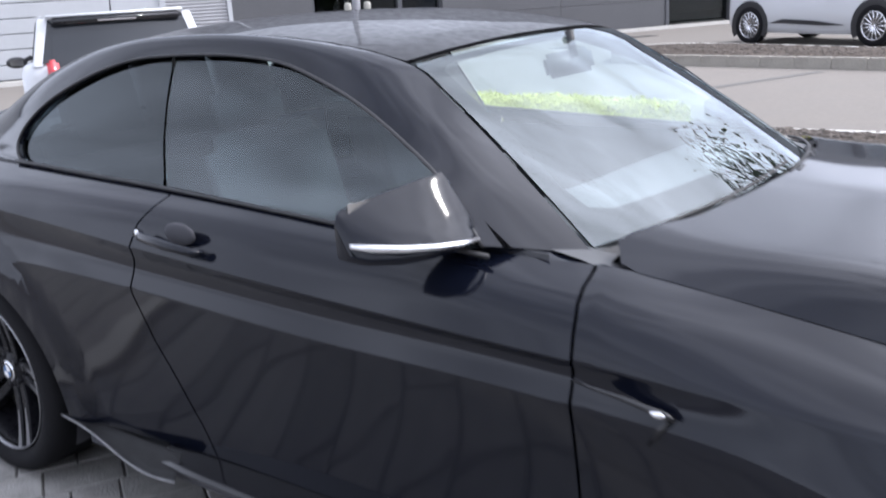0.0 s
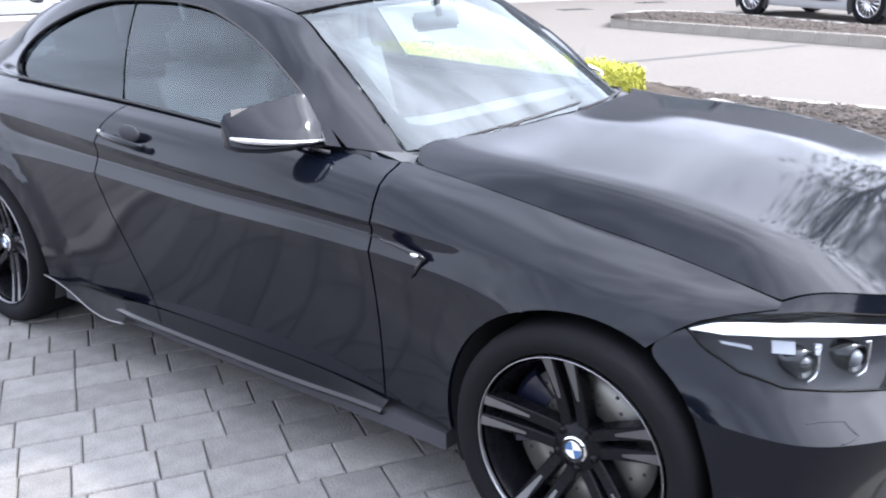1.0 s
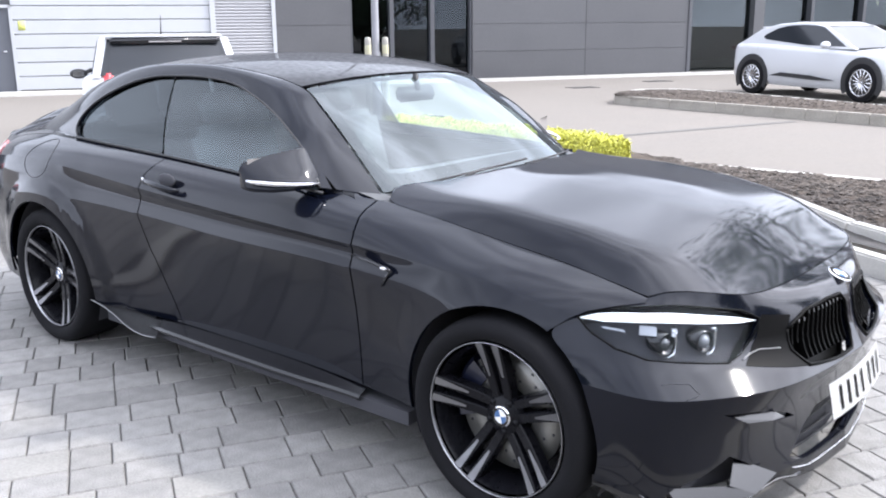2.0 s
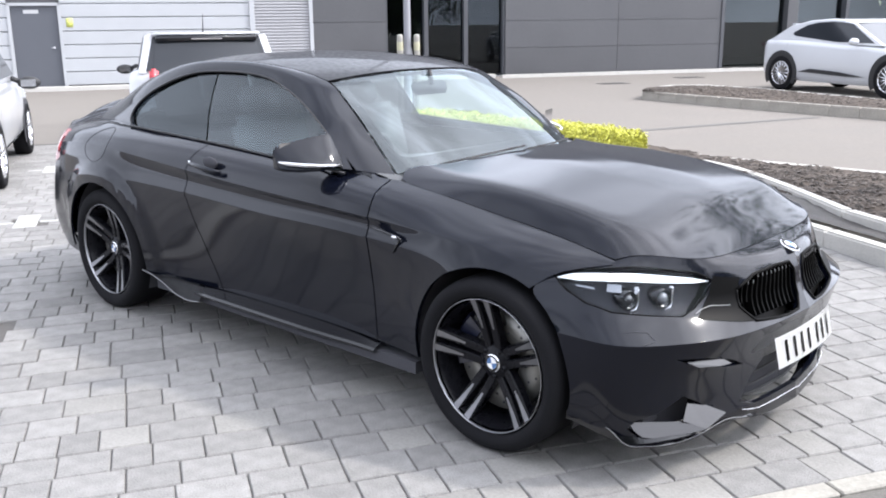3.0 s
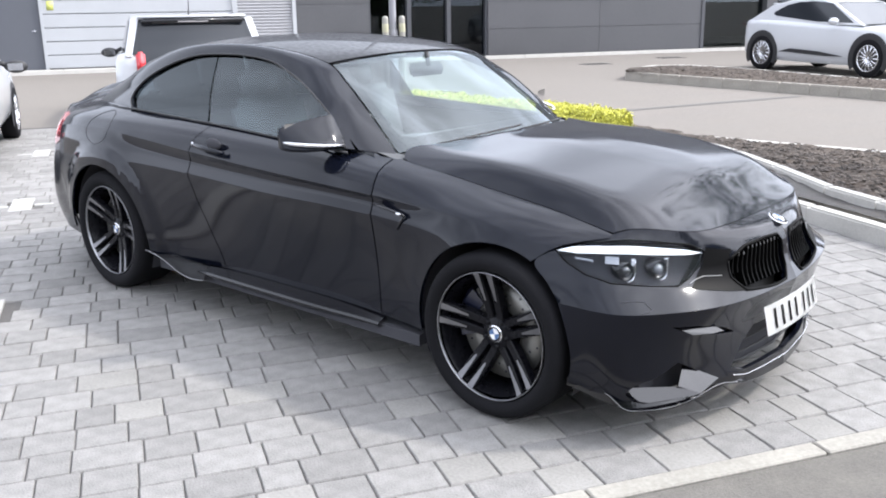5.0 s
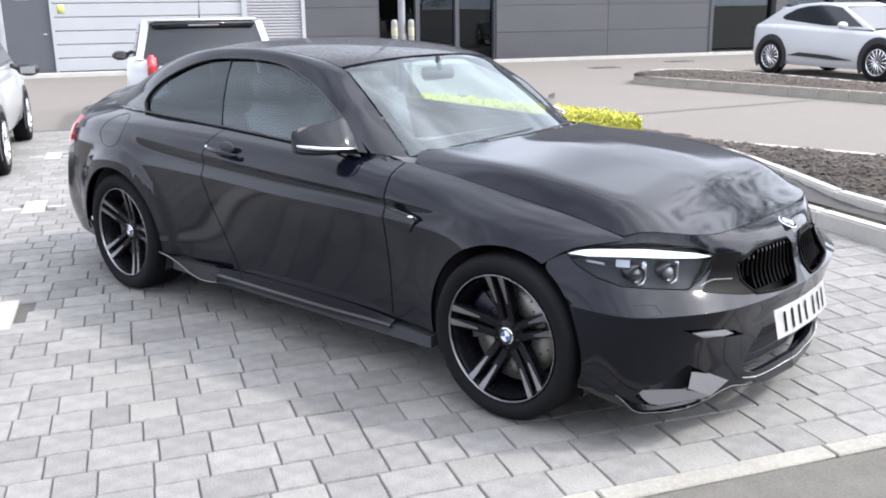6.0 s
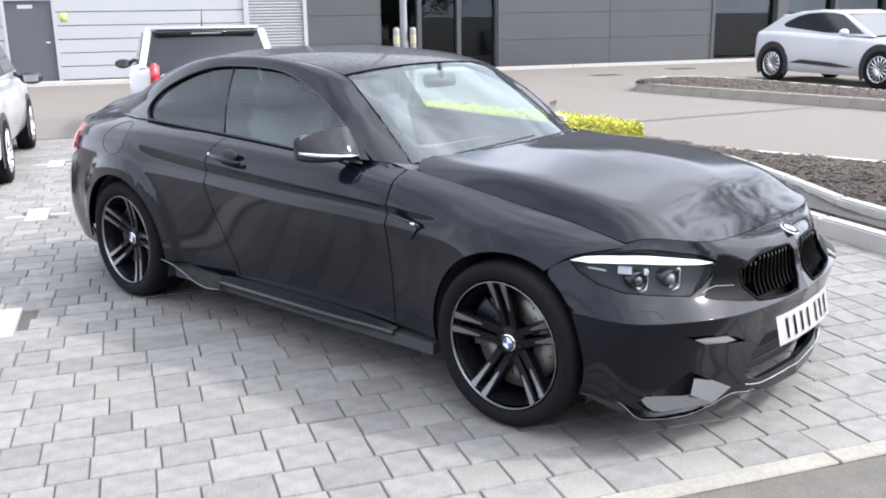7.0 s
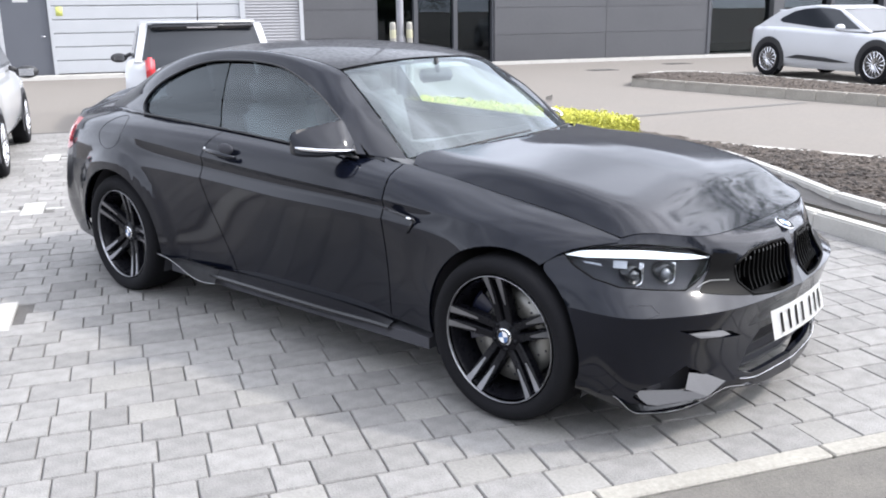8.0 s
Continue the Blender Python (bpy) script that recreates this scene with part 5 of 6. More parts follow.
def leaf_cloud(name, n, place, size, material, seed, parent=None):
    """Many small folded leaves."""
    rnd = random.Random(seed)
    vs, fs = [], []
    for _ in range(n):
        p, out = place(rnd)
        q = Vector((rnd.gauss(0, 1), rnd.gauss(0, 1), rnd.gauss(0, 1) + .3)) + out * 1.2
        q.normalize()
        t = q.orthogonal().normalized()
        t.rotate(Matrix.Rotation(rnd.uniform(0, 6.3), 3, q))
        s_ = q.cross(t)
        L = size * rnd.uniform(.6, 1.3)
        k = len(vs)
        for a, b, c in ((-.5, 0, 0), (0, -.26, .08), (.5, 0, 0), (0, .26, .08)):
            vs.append(tuple(p + t * a * L + s_ * b * L + q * c * L))
        fs += [(k, k + 1, k + 2), (k, k + 2, k + 3)]
    me = bpy.data.meshes.new(name)
    me.from_pydata(vs, [], fs)
    return part(name, me, material, parent)


hedge = thing("hedge", "clipped golden-yellow hedge growing in the bark bed", "hedge", at=(-2.79, 5.1, .11))
def hedge_pt(r):
    a, b = r.random(), r.uniform(-1, 1)
    u = a * 3.3
    env = min(1, (a + .004) * 8) ** .5
    th = r.uniform(0, math.pi)
    wob = 1 + .16 * noise.noise((u * 3.1, th * 1.3, 0)) + .10 * noise.noise((u * 9, th * 4, 2))
    rad = r.uniform(.82, 1.03) * wob
    x, z = math.copysign(abs(math.cos(th))**.6, math.cos(th)) * .27 * rad * env, math.sin(th)**.6 * .305 * rad * (.75 + .25 * env) * (1 + .1 * a)
    n = Vector((0, math.cos(th), math.sin(th)))
    d = Vector((-1, .04, 0))
    w = Vector((.04, 1, 0))
    return d * u + w * x + Vector((0, 0, z)) + Vector((r.gauss(0, .012), r.gauss(0, .012), r.gauss(0, .012))), w * n.y + Vector((0, 0, n.z))
leaf_cloud("foliage", 36000, hedge_pt, .031, LEAF, 3, hedge)
bm = bmesh.new()
for k in range(14):
    p = Vector((-1, .04, 0)) * (.15 + k * .22)
    for j in range(3):
        tube(bm, [p + Vector((0, 0, -.02)), p + Vector((random.uniform(-.08, .08), random.uniform(-.08, .08), .2)), p + Vector((random.uniform(-.16, .16), random.uniform(-.16, .16), .30))], [.012, .008, .003], 5)
part("stems", bm, mat("twig_bark", (.09, .065, .04), .9), hedge)

# ---- the showroom and workshop building behind ----
WALLV = -22.0
CLAD = mat("white_ribbed_cladding", (.395, .405, .42), .45, var=.05, scale=2, coat=.1)
GREYPAN = mat("dark_grey_panel", (.073, .073, .078), .45, var=.07, scale=1.2, rand=.05)
DARKGLASS = glass("dark_shop_glass", (.42, .45, .50), 1.4)
SHOPGLASS = glass("reflecting_shop_glass", (.42, .45, .46), 1.6)
FRAME = mat("charcoal_frame", (.06, .062, .07), .5)


def wall_box(bm, u0, u1, z0, z1, v0, v1):
    c = site((u0 + u1) / 2, (v0 + v1) / 2, (z0 + z1) / 2)
    return box(bm, c, (u1 - u0, abs(v1 - v0), z1 - z0), pose(0, 0, 0, 0, 0, SITE_RZ))


TOP = 6.7
hall = thing("workshop_building", "long flat-roofed building, white ribbed cladding and dark grey panels", "building")
# structural shell behind the skins; openings at the door, shutter and shop fronts stay clear
bm = bmesh.new()
for u0, u1, z0, z1 in ((-14, -4.85, -.05, TOP), (-4.85, -3.75, 2.06, TOP), (-3.75, 1.12, -.05, TOP), (1.12, 2.60, 3.2, TOP), (2.60, 4.73, -.05, TOP), (4.73, 8.33, 3.4, TOP), (8.33, 15.72, -.05, TOP), (15.72, 27, 3.4, TOP), (27, 34, -.05, TOP)):
    wall_box(bm, u0, u1, z0, z1, WALLV - .35, WALLV - .08)
wall_box(bm, -14, 34, -.05, TOP, WALLV - 8.3, WALLV - 8)
wall_box(bm, -14.3, -14, -.05, TOP, WALLV - 8.3, WALLV - .08)
wall_box(bm, 34, 34.3, -.05, TOP, WALLV - 8.3, WALLV - .08)
part("wall", bm, GREYPAN, hall, smooth=False)
bm = bmesh.new()
wall_box(bm, -14.4, 34.4, TOP, TOP + .25, WALLV - 8.5, WALLV + .25)
part("roof", bm, FRAME, hall, smooth=False)
bm = bmesh.new()
wall_box(bm, -14, 34, -.05, -.02, WALLV - 8, WALLV - .08)
part("inside_floor", bm, mat("showroom_floor", (.25, .25, .25), .5), hall, smooth=False)
# ribbed white cladding: one lapped board per rib
for k in range(19):
    z0 = .06 + k * .337
    for u0, u1 in ((-14, -4.92), (-3.70, .98)):
        bm = bmesh.new()
        a = [site(u0, WALLV - .06, z0), site(u0, WALLV + .012, z0 + .012), site(u0, WALLV + .012, z0 + .312), site(u0, WALLV - .03, z0 + .335), site(u0, WALLV - .06, z0 + .335)]
        b = [p + (site(u1, 0) - site(u0, 0)) for p in a]
        va, vb = [bm.verts.new(p) for p in a], [bm.verts.new(p) for p in b]
        for i in range(4):
            bm.faces.new((va[i], vb[i], vb[i + 1], va[i + 1]))
        part("cladding_board", bm, CLAD, hall, smooth=False)
bm = bmesh.new()
wall_box(bm, -3.76, -3.68, 0, 2.1, WALLV - .02, WALLV + .04)
wall_box(bm, -4.93, -4.85, 0, 2.1, WALLV - .02, WALLV + .04)
wall_box(bm, -4.93, -3.68, 2.03, 2.1, WALLV - .02, WALLV + .04)
part("door_frame", bm, CLAD, hall, smooth=False)
bm = bmesh.new()
wall_box(bm, -4.85, -3.76, .02, 2.03, WALLV - .06, WALLV - .02)
fire_door = part("side_door", bm, mat("slate_grey_door", (.085, .09, .105), .5, var=.05, scale=3), hall, "slate grey steel side door", smooth=False)
bm = bmesh.new()
tube(bm, [site(-3.88, WALLV + .0, 1.0), site(-3.88, WALLV + .05, 1.0), site(-3.98, WALLV + .05, 1.0)], .012, 6)
part("handle", bm, SILVER, fire_door)
bm = bmesh.new()
wall_box(bm, -4.55, -4.2, 1.84, 1.93, WALLV - .019, WALLV - .015)
part("door_sign", bm, mat("pale_sign", (.5, .5, .5), .5), fire_door, smooth=False)
bm = bmesh.new()
wall_box(bm, -3.58, -3.42, 1.50, 1.72, WALLV + .013, WALLV + .02)
tagged(part("wall_sign", bm, mat("yellow_sign", (.55, .58, .16), .5), hall, "small yellow sign plate"), "small yellow sign plate")
bm = bmesh.new()
wall_box(bm, .98, 1.12, 0, TOP - .05, WALLV - .05, WALLV + .06)
wall_box(bm, 2.58, 2.68, 0, TOP - .05, WALLV - .05, WALLV + .06)
part("shutter_post", bm, CLAD, hall, smooth=False)
SHUT = mat("pale_grey_shutter", (.30, .30, .31), .5, var=.04, scale=3)
for k in range(40):
    bm = bmesh.new()
    z0 = .02 + k * .08
    a = [site(1.12, WALLV - .02, z0), site(1.12, WALLV + .004, z0 + .03), site(1.12, WALLV + .004, z0 + .055), site(1.12, WALLV - .02, z0 + .079)]
    b = [p + (site(2.58, 0) - site(1.12, 0)) for p in a]
    va, vb = [bm.verts.new(p) for p in a], [bm.verts.new(p) for p in b]
    for i in range(3):
        bm.faces.new((va[i], vb[i], vb[i + 1], va[i + 1]))
    part("shutter_slat", bm, SHUT, hall)
# flat grey panels with open joints
for u0, u1 in ((2.68, 4.73), (8.33, 12.02), (12.02, 15.72)):
    for k in range(6):
        z0 = .0 + k * .775
        bm = bmesh.new()
        wall_box(bm, u0 + .006, u1 - .006, z0 + .005, z0 + .770, WALLV - .06, WALLV)
        part("wall_panel", bm, GREYPAN, hall, smooth=False)
# shop fronts
for us, pane_mat, front in (((4.73, 5.93, 7.13, 8.33), DARKGLASS, -.05), ((15.72, 18.35, 20.5, 22.7, 24.9, 27), SHOPGLASS, .03)):
    for k, uu in enumerate(us):
        bm = bmesh.new()
        pier = k == 1 and front > 0
        w_ = .20 if pier else .06
        wall_box(bm, uu - w_, uu + w_, 0, 3.4, WALLV - .30, WALLV + front)
        part("mullion", bm, GREYPAN if pier else FRAME, hall, smooth=False)
    for ua, ub in zip(us, us[1:]):
        bm = bmesh.new()
        wall_box(bm, ua + .06, ub - .06, .05, 3.38, WALLV - .22, WALLV - .20)
        part("shop_pane", bm, pane_mat, hall, "dark shop window pane", smooth=False).visible_shadow = False
# white kerb at the foot of the wall
a, b = site(7.9, WALLV + .75), site(30, WALLV + .95)
kerb_run("kerb_wall", [(b.x, b.y), (a.x, a.y)], .14, .05, -.06, CONC, "pale kerb at the foot of the grey building", 1.2)
a, b = site(-12, WALLV + .35), site(7.8, WALLV + .35)
kerb_run("kerb_workshop", [(b.x, b.y), (a.x, a.y)], .3, .06, -.06, CONC, "pale kerb at the foot of the white cladding", 1.2)

# lamp column between two pale bollards
POLE = (-8.29, 7.28)
lamp_post = thing("lamp_column", "grey steel lamp column standing in the yard", "lamp post", at=(*POLE, -.045))
bm = bmesh.new()
lathe(bm, [(.0, 0), (.14, 0), (.14, .03), (.09, .05), (.085, 1.10), (.075, 1.16), (.056, 1.20), (.05, 4.0), (.04, 7.5), (0, 7.52)], (0, 0, 0), axis="z", seg=20)
part("column", bm, mat("galvanised_steel", (.20, .20, .215), .5, metal=.3, var=.1, scale=8), lamp_post)
bm = bmesh.new()
box(bm, (.35, 0, 7.5), (.8, .22, .09))
bmesh.ops.bevel(bm, geom=bm.edges[:], offset=.03, segments=2, affect="EDGES")
part("lantern", bm, MATS["galvanised_steel"], lamp_post)
for k, (du, dv) in enumerate(((-.145, .08), (.135, .06))):
    d = site(du, dv)
    bo = thing("bollard", "pale cream steel bollard beside the lamp column", "bollard", "bollards by the lamp column", at=(POLE[0] + d.x, POLE[1] + d.y, -.045))
    bm = bmesh.new()
    lathe(bm, [(.048, 0), (.048, 1.35), (.04, 1.39), (0, 1.40)], (0, 0, 0), axis="z", seg=16)
    part("post", bm, mat("cream_paint", (.28, .27, .24), .5, var=.12, scale=6), bo)
    bm = bmesh.new()
    lathe(bm, [(.0485, 1.15), (.05, 1.16), (.05, 1.27), (.0485, 1.28)], (0, 0, 0), axis="z", seg=16)
    part("band", bm, mat("yellow_band", (.42, .40, .28), .5), bo)


# ---- parked cars in the distance ----
def bg_car(name, label, at, rz, length, width, wheelbase, tyre_r, belt, low, profile, glassy, side_win, paint, rims=SILVER, trim=None, taper=.20, arch=.05, spokes=10):
    """A parked car. Local x forward from the middle of the wheelbase. low: rows of (x, half width, sill, shoulder, deck)
    profile: roof line (x, z) from the windscreen's foot to the tail; glassy: which of its stretches are glass."""
    top = thing(name, label, "car", "cars in the yard", at=at, rz=rz)
    lc = Curve(low)
    x0, x1 = low[0][0], low[-1][0]
    bm = bmesh.new()

    def lower(x, j):
        w, zs, zb, zd = lc(np.array([x]))[0]
        return ((x, -w * .90, zs), (x, -w * .985, zs + .10), (x, -w, (zs + zb) * .5), (x, -w * .985, zb - .10), (x, -w * .95, zb - .02), (x, -w * .88, zb + .01), (x, -w * .45, zd), (x, 0, zd + .01),
                (x, w * .45, zd), (x, w * .88, zb + .01), (x, w * .95, zb - .02), (x, w * .985, zb - .10), (x, w, (zs + zb) * .5), (x, w * .985, zs + .10), (x, w * .90, zs))[j]
    rows = grid(bm, lower, lin(x0, x1, 48), list(range(15)), flip=True)
    bm.faces.new(rows[0])
    bm.faces.new(rows[-1][::-1])
    bmesh.ops.recalc_face_normals(bm, faces=bm.faces[:])
    body = part("body", bm, paint, top)
    # cabin
    zb0 = belt
    zr = max(p[1] for p in profile)
    wmid = float(lc(np.array([0.0]))[0][0])

    def cw(z):
        return wmid * (.93 - taper * (z - zb0) / (zr - zb0))
    n = len(profile)
    shell = bmesh.new()
    sidepts = {}
    for sg in (-1, 1):
        vs = [shell.verts.new((x, sg * cw(z), z)) for x, z in profile]
        sidepts[sg] = vs
        f = shell.faces.new(vs if sg > 0 else vs[::-1])
    for i in range(n - 1):
        if i not in glassy:
            shell.faces.new((sidepts[-1][i], sidepts[1][i], sidepts[1][i + 1], sidepts[-1][i + 1]))
        else:
            # painted pillars either side of the screen
            for sg in (-1, 1):
                inner = [shell.verts.new((profile[k][0], sg * (cw(profile[k][1]) - (.06 if i == 0 else .11)), profile[k][1])) for k in (i, i + 1)]
                shell.faces.new((sidepts[sg][i], inner[0], inner[1], sidepts[sg][i + 1]))
    bmesh.ops.recalc_face_normals(shell, faces=shell.faces[:])
    cab = part("cabin", shell, paint, top, smooth=False)
    tinker(cab, .03, 3)
    dark = mat("car_window_dark", (.022, .025, .03), .06, spec=.45)
    for i in glassy:
        (xa, za), (xb, zb) = profile[i], profile[i + 1]
        bm = bmesh.new()
        grid(bm, lambda a, b: (xa + (xb - xa) * (.04 + .92 * a) + (.004 if xa > 0 else -.004), (cw(za + (zb - za) * a) - (.05 if i == 0 else .10)) * b, za + (zb - za) * (.04 + .92 * a) + .012 * (1 - b * b)), lin(0, 1, 6), lin(-1, 1, 9))
        part("windscreen" if i == glassy[0] else "rear_window", bm, dark, top)
    for pane in side_win:
        for sg in (-1, 1):
            bm = bmesh.new()
            vs = [bm.verts.new((x, sg * (cw(z) + .006), z)) for x, z in pane]
            bm.faces.new(vs if sg > 0 else vs[::-1])
            bmesh.ops.recalc_face_normals(bm, faces=bm.faces[:])
            bmesh.ops.solidify(bm, geom=bm.faces[:], thickness=.004)
            part("side_window", bm, dark, top, smooth=False)
    for sx in (-1, 1):
        for sg in (-1, 1):
            cx = sx * wheelbase / 2
            w = float(lc(np.array([cx]))[0][0])
            # dark disc laid on the body for the shaded arch gap and any cladding
            bm = bmesh.new()
            lathe(bm, [(tyre_r + arch + .015, sg * (w + .004)), (tyre_r + arch, sg * (w + .012)), (tyre_r - .0, sg * (w + .008)), (.05, sg * (w + .003))], (cx, 0, tyre_r), seg=36)
            bmesh.ops.delete(bm, geom=[f for f in bm.faces if f.calc_center_median().z < .2], context="FACES")
            part("wheel_arch", bm, trim or VOID, top)
            hub = new("wheel")
            hub.parent = top
            hub.matrix_basis = pose(cx, sg * (w + .012), tyre_r, 0, 0, 0 if sg < 0 else 180)
            bm = bmesh.new()
            r = tyre_r * .68
            lathe(bm, [(r, .0), (r + .02, -.012), (tyre_r - .02, -.010), (tyre_r, .02), (tyre_r, .17), (r, .18)], (0, 0, 0), seg=36)
            part("tyre", bm, RUBBER, hub)
            bm = bmesh.new()
            lathe(bm, [(r, -.002), (r - .012, -.006), (r - .02, .03), (.03, .05)], (0, 0, 0), seg=32)
            part("rim", bm, MATTBLACK, hub)
            for k in range(spokes):
                a = math.tau * k / spokes
                bm = bmesh.new()
                tube(bm, [(.03 * math.cos(a), .012, .03 * math.sin(a)), (r * .96 * math.cos(a), -.002, r * .96 * math.sin(a))], [.016, .013], 5)
                part("spoke", bm, rims, hub)
            bm = bmesh.new()
            lathe(bm, [(0, .004), (.04, .006), (.05, .02)], (0, 0, 0), seg=16)
            part("cap", bm, rims, hub)
            bm = bmesh.new()
            lathe(bm, [(r + .004, .001), (r, -.012), (r - .014, -.010), (r - .018, .004)], (0, 0, 0), seg=32)
            part("lip", bm, rims, hub)
    return top, cw, lc


WHITEPAINT = mat("white_car_paint", (.53, .54, .56), .35, coat=1.0, coat_rough=.02, var=.02, scale=2)
# white crossover on the far side of the yard
d = Vector((2.68, -1.30, 0)).normalized()
rz = math.degrees(math.atan2(d.y, d.x))
rearw = Vector((-6.32, 17.41, 0))
nrm = Vector((d.y, -d.x, 0))
c = rearw + d * 1.495 - nrm * .93
xo, cw, lc = bg_car("crossover_car", "white coupe-roofed crossover car with dark sills, parked by the building", (c.x, c.y, -.045), rz, 4.68, 1.86, 2.99, .385, 1.00,
       [(-2.24, .72, .42, .98, 1.0), (-2.17, .84, .34, 1.05, 1.08), (-1.85, .92, .28, 1.09, 1.12), (-1.4, .945, .25, 1.09, 1.10), (0, .93, .22, 1.04, 1.03), (.9, .93, .22, 1.0, 1.02), (1.5, .94, .24, .96, 1.02), (2.0, .90, .26, .88, .95), (2.28, .78, .30, .74, .82), (2.34, .65, .40, .62, .70)],
       [(1.25, 1.02), (.30, 1.47), (-.05, 1.55), (-.35, 1.565), (-1.0, 1.525), (-1.5, 1.42), (-1.95, 1.16), (-2.14, 1.06)], (0, 5),
       [[(.98, 1.07), (.27, 1.455), (.0, 1.49), (-.30, 1.505), (-.7, 1.485), (-1.0, 1.43), (-1.32, 1.29), (-1.36, 1.24), (-1.25, 1.195), (-.04, 1.085)]],
       WHITEPAINT, trim=MATTBLACK, arch=.10, spokes=15)
for sg in (-1, 1):
    bm = bmesh.new()
    pts = [(-.98, .43, .02), (-.62, .51, .03), (.2, .475, .03), (.88, .395, .02), (.4, .385, .03), (-.6, .425, .03)]
    vs = [bm.verts.new((x, sg * (.940 + o * .4), z)) for x, z, o in pts]
    bm.faces.new(vs)
    bmesh.ops.recalc_face_normals(bm, faces=bm.faces[:])
    bmesh.ops.solidify(bm, geom=bm.faces[:], thickness=.006)
    part("dark_sill", bm, MATTBLACK, xo, "dark lower door cladding", smooth=False)
    bm = bmesh.new()
    bmesh.ops.create_uvsphere(bm, u_segments=14, v_segments=8, radius=1, matrix=Matrix.Translation((.62, sg * 1.03, 1.10)) @ Matrix.Diagonal((.09, .12, .075, 1)))
    part("door_mirror", bm, WHITEPAINT, xo)
    bm = bmesh.new()
    box(bm, (-2.15, sg * .80, 1.01), (.14, .24, .07))
    part("rear_lamp", bm, mat("smoked_lamp", (.03, .015, .015), .2, coat=1), xo, smooth=False)
bm = bmesh.new()
box(bm, (-1.50, 0, 1.445), (.22, 1.22, .04), Matrix.Rotation(radians(4), 4, "Y"))
bmesh.ops.bevel(bm, geom=bm.edges[:], offset=.012, segments=2, affect="EDGES")
part("roof_spoiler", bm, WHITEPAINT, xo)

HATCH_LOW = [(-2.12, .62, .42, .86, .90), (-2.06, .80, .32, .93, .95), (-1.7, .885, .26, .97, .98), (-.6, .90, .24, .96, .95), (.6, .90, .24, .93, .93), (1.3, .895, .25, .89, .93), (1.8, .86, .26, .80, .85), (2.08, .74, .30, .68, .74), (2.14, .60, .38, .58, .64)]
HATCH_PRO = [(1.20, .93), (.45, 1.36), (-.05, 1.465), (-1.0, 1.475), (-1.86, 1.44), (-2.05, .96)]
HATCH_WIN = [[(1.0, .985), (.42, 1.32), (-.02, 1.40), (-.15, 1.40), (-.15, .985)], [(-.22, .985), (-.22, 1.40), (-1.0, 1.405), (-1.05, .985)], [(-1.12, .985), (-1.10, 1.40), (-1.62, 1.375), (-1.78, 1.10), (-1.7, 1.0)]]


def hatch(name, label, at, rz, wide=1.0):
    car, cw, lc = bg_car(name, label, at, rz, 4.28, 1.80, 2.62, .315, .95, [(x, w * wide, *zz) for x, w, *zz in HATCH_LOW], HATCH_PRO, (0, 4), HATCH_WIN, WHITEPAINT, taper=.13)
    for sg in (-1, 1):
        bm = bmesh.new()
        bmesh.ops.create_uvsphere(bm, u_segments=14, v_segments=8, radius=1, matrix=Matrix.Translation((.72, sg * (1.03 + .9 * (wide - 1)), .90)) @ Matrix.Diagonal((.07, .13, .075, 1)))
        mm = part("door_mirror", bm, MATTBLACK, car, "dark door mirror")
        bm = bmesh.new()
        grid(bm, lambda y, z: (.645, sg * (y + .9 * (wide - 1)), z), [.95, 1.11], [.86, .94])
        part("mirror_glass", bm, mat("dull_mirror", (.5, .51, .53), .12, metal=1.0), mm)
        bm = bmesh.new()
        cyl(bm, (.72, sg * .84 * wide, .96), (.72, sg * (.92 + .9 * (wide - 1)), .92), .03, seg=8)
        part("mirror_arm", bm, MATTBLACK, car)
        bm = bmesh.new()
        box(bm, (-2.125, sg * .655 * wide, .86), (.11, .12, .32))
        bmesh.ops.bevel(bm, geom=bm.edges[:], offset=.03, segments=2, affect="EDGES")
        part("rear_lamp", bm, REDLENS, car, "tall red rear lamp")
    bm = bmesh.new()
    box(bm, (-1.86, 0, 1.447), (.20, 1.30 * wide, .04), Matrix.Rotation(radians(8), 4, "Y"))
    bmesh.ops.bevel(bm, geom=bm.edges[:], offset=.015, segments=2, affect="EDGES")
    part("roof_spoiler", bm, WHITEPAINT, car)
    # glazed tailgate, dark from the roof down to the bumper, with a black spoiler edge and a brake light in it
    bm = bmesh.new()
    gate = Curve([(.66, -2.135), (.92, -2.12), (1.05, -2.055), (1.40, -1.915)])
    grid(bm, lambda z, a: (float(gate(np.array([z]))[0][0]) + .02 * a * a, a * (.70 - .10 * (z - .66) / .74) * wide, z), lin(.66, 1.40, 10), lin(-1, 1, 11))
    bmesh.ops.recalc_face_normals(bm, faces=bm.faces[:])
    gate_ob = part("tailgate_glass", bm, mat("car_window_dark", (.022, .025, .03), .06, spec=.45), car, "dark glass tailgate")
    bm = bmesh.new()
    box(bm, (-1.945, 0, 1.405), (.07, 1.22 * wide, .075), Matrix.Rotation(radians(20), 4, "Y"))
    bmesh.ops.bevel(bm, geom=bm.edges[:], offset=.02, segments=2, affect="EDGES")
    part("spoiler_edge", bm, GLOSSBLACK, gate_ob)
    bm = bmesh.new()
    box(bm, (-1.985, 0, 1.395), (.01, .40, .014))
    part("brake_light", bm, mat("pale_lamp_strip", (.35, .33, .33), .3), gate_ob, smooth=False)
    bm = bmesh.new()
    tube(bm, [(-1.25, 0, 1.47), (-1.45, 0, 1.72)], [.010, .004], 6)
    part("aerial", bm, MATTBLACK, car)
    return car


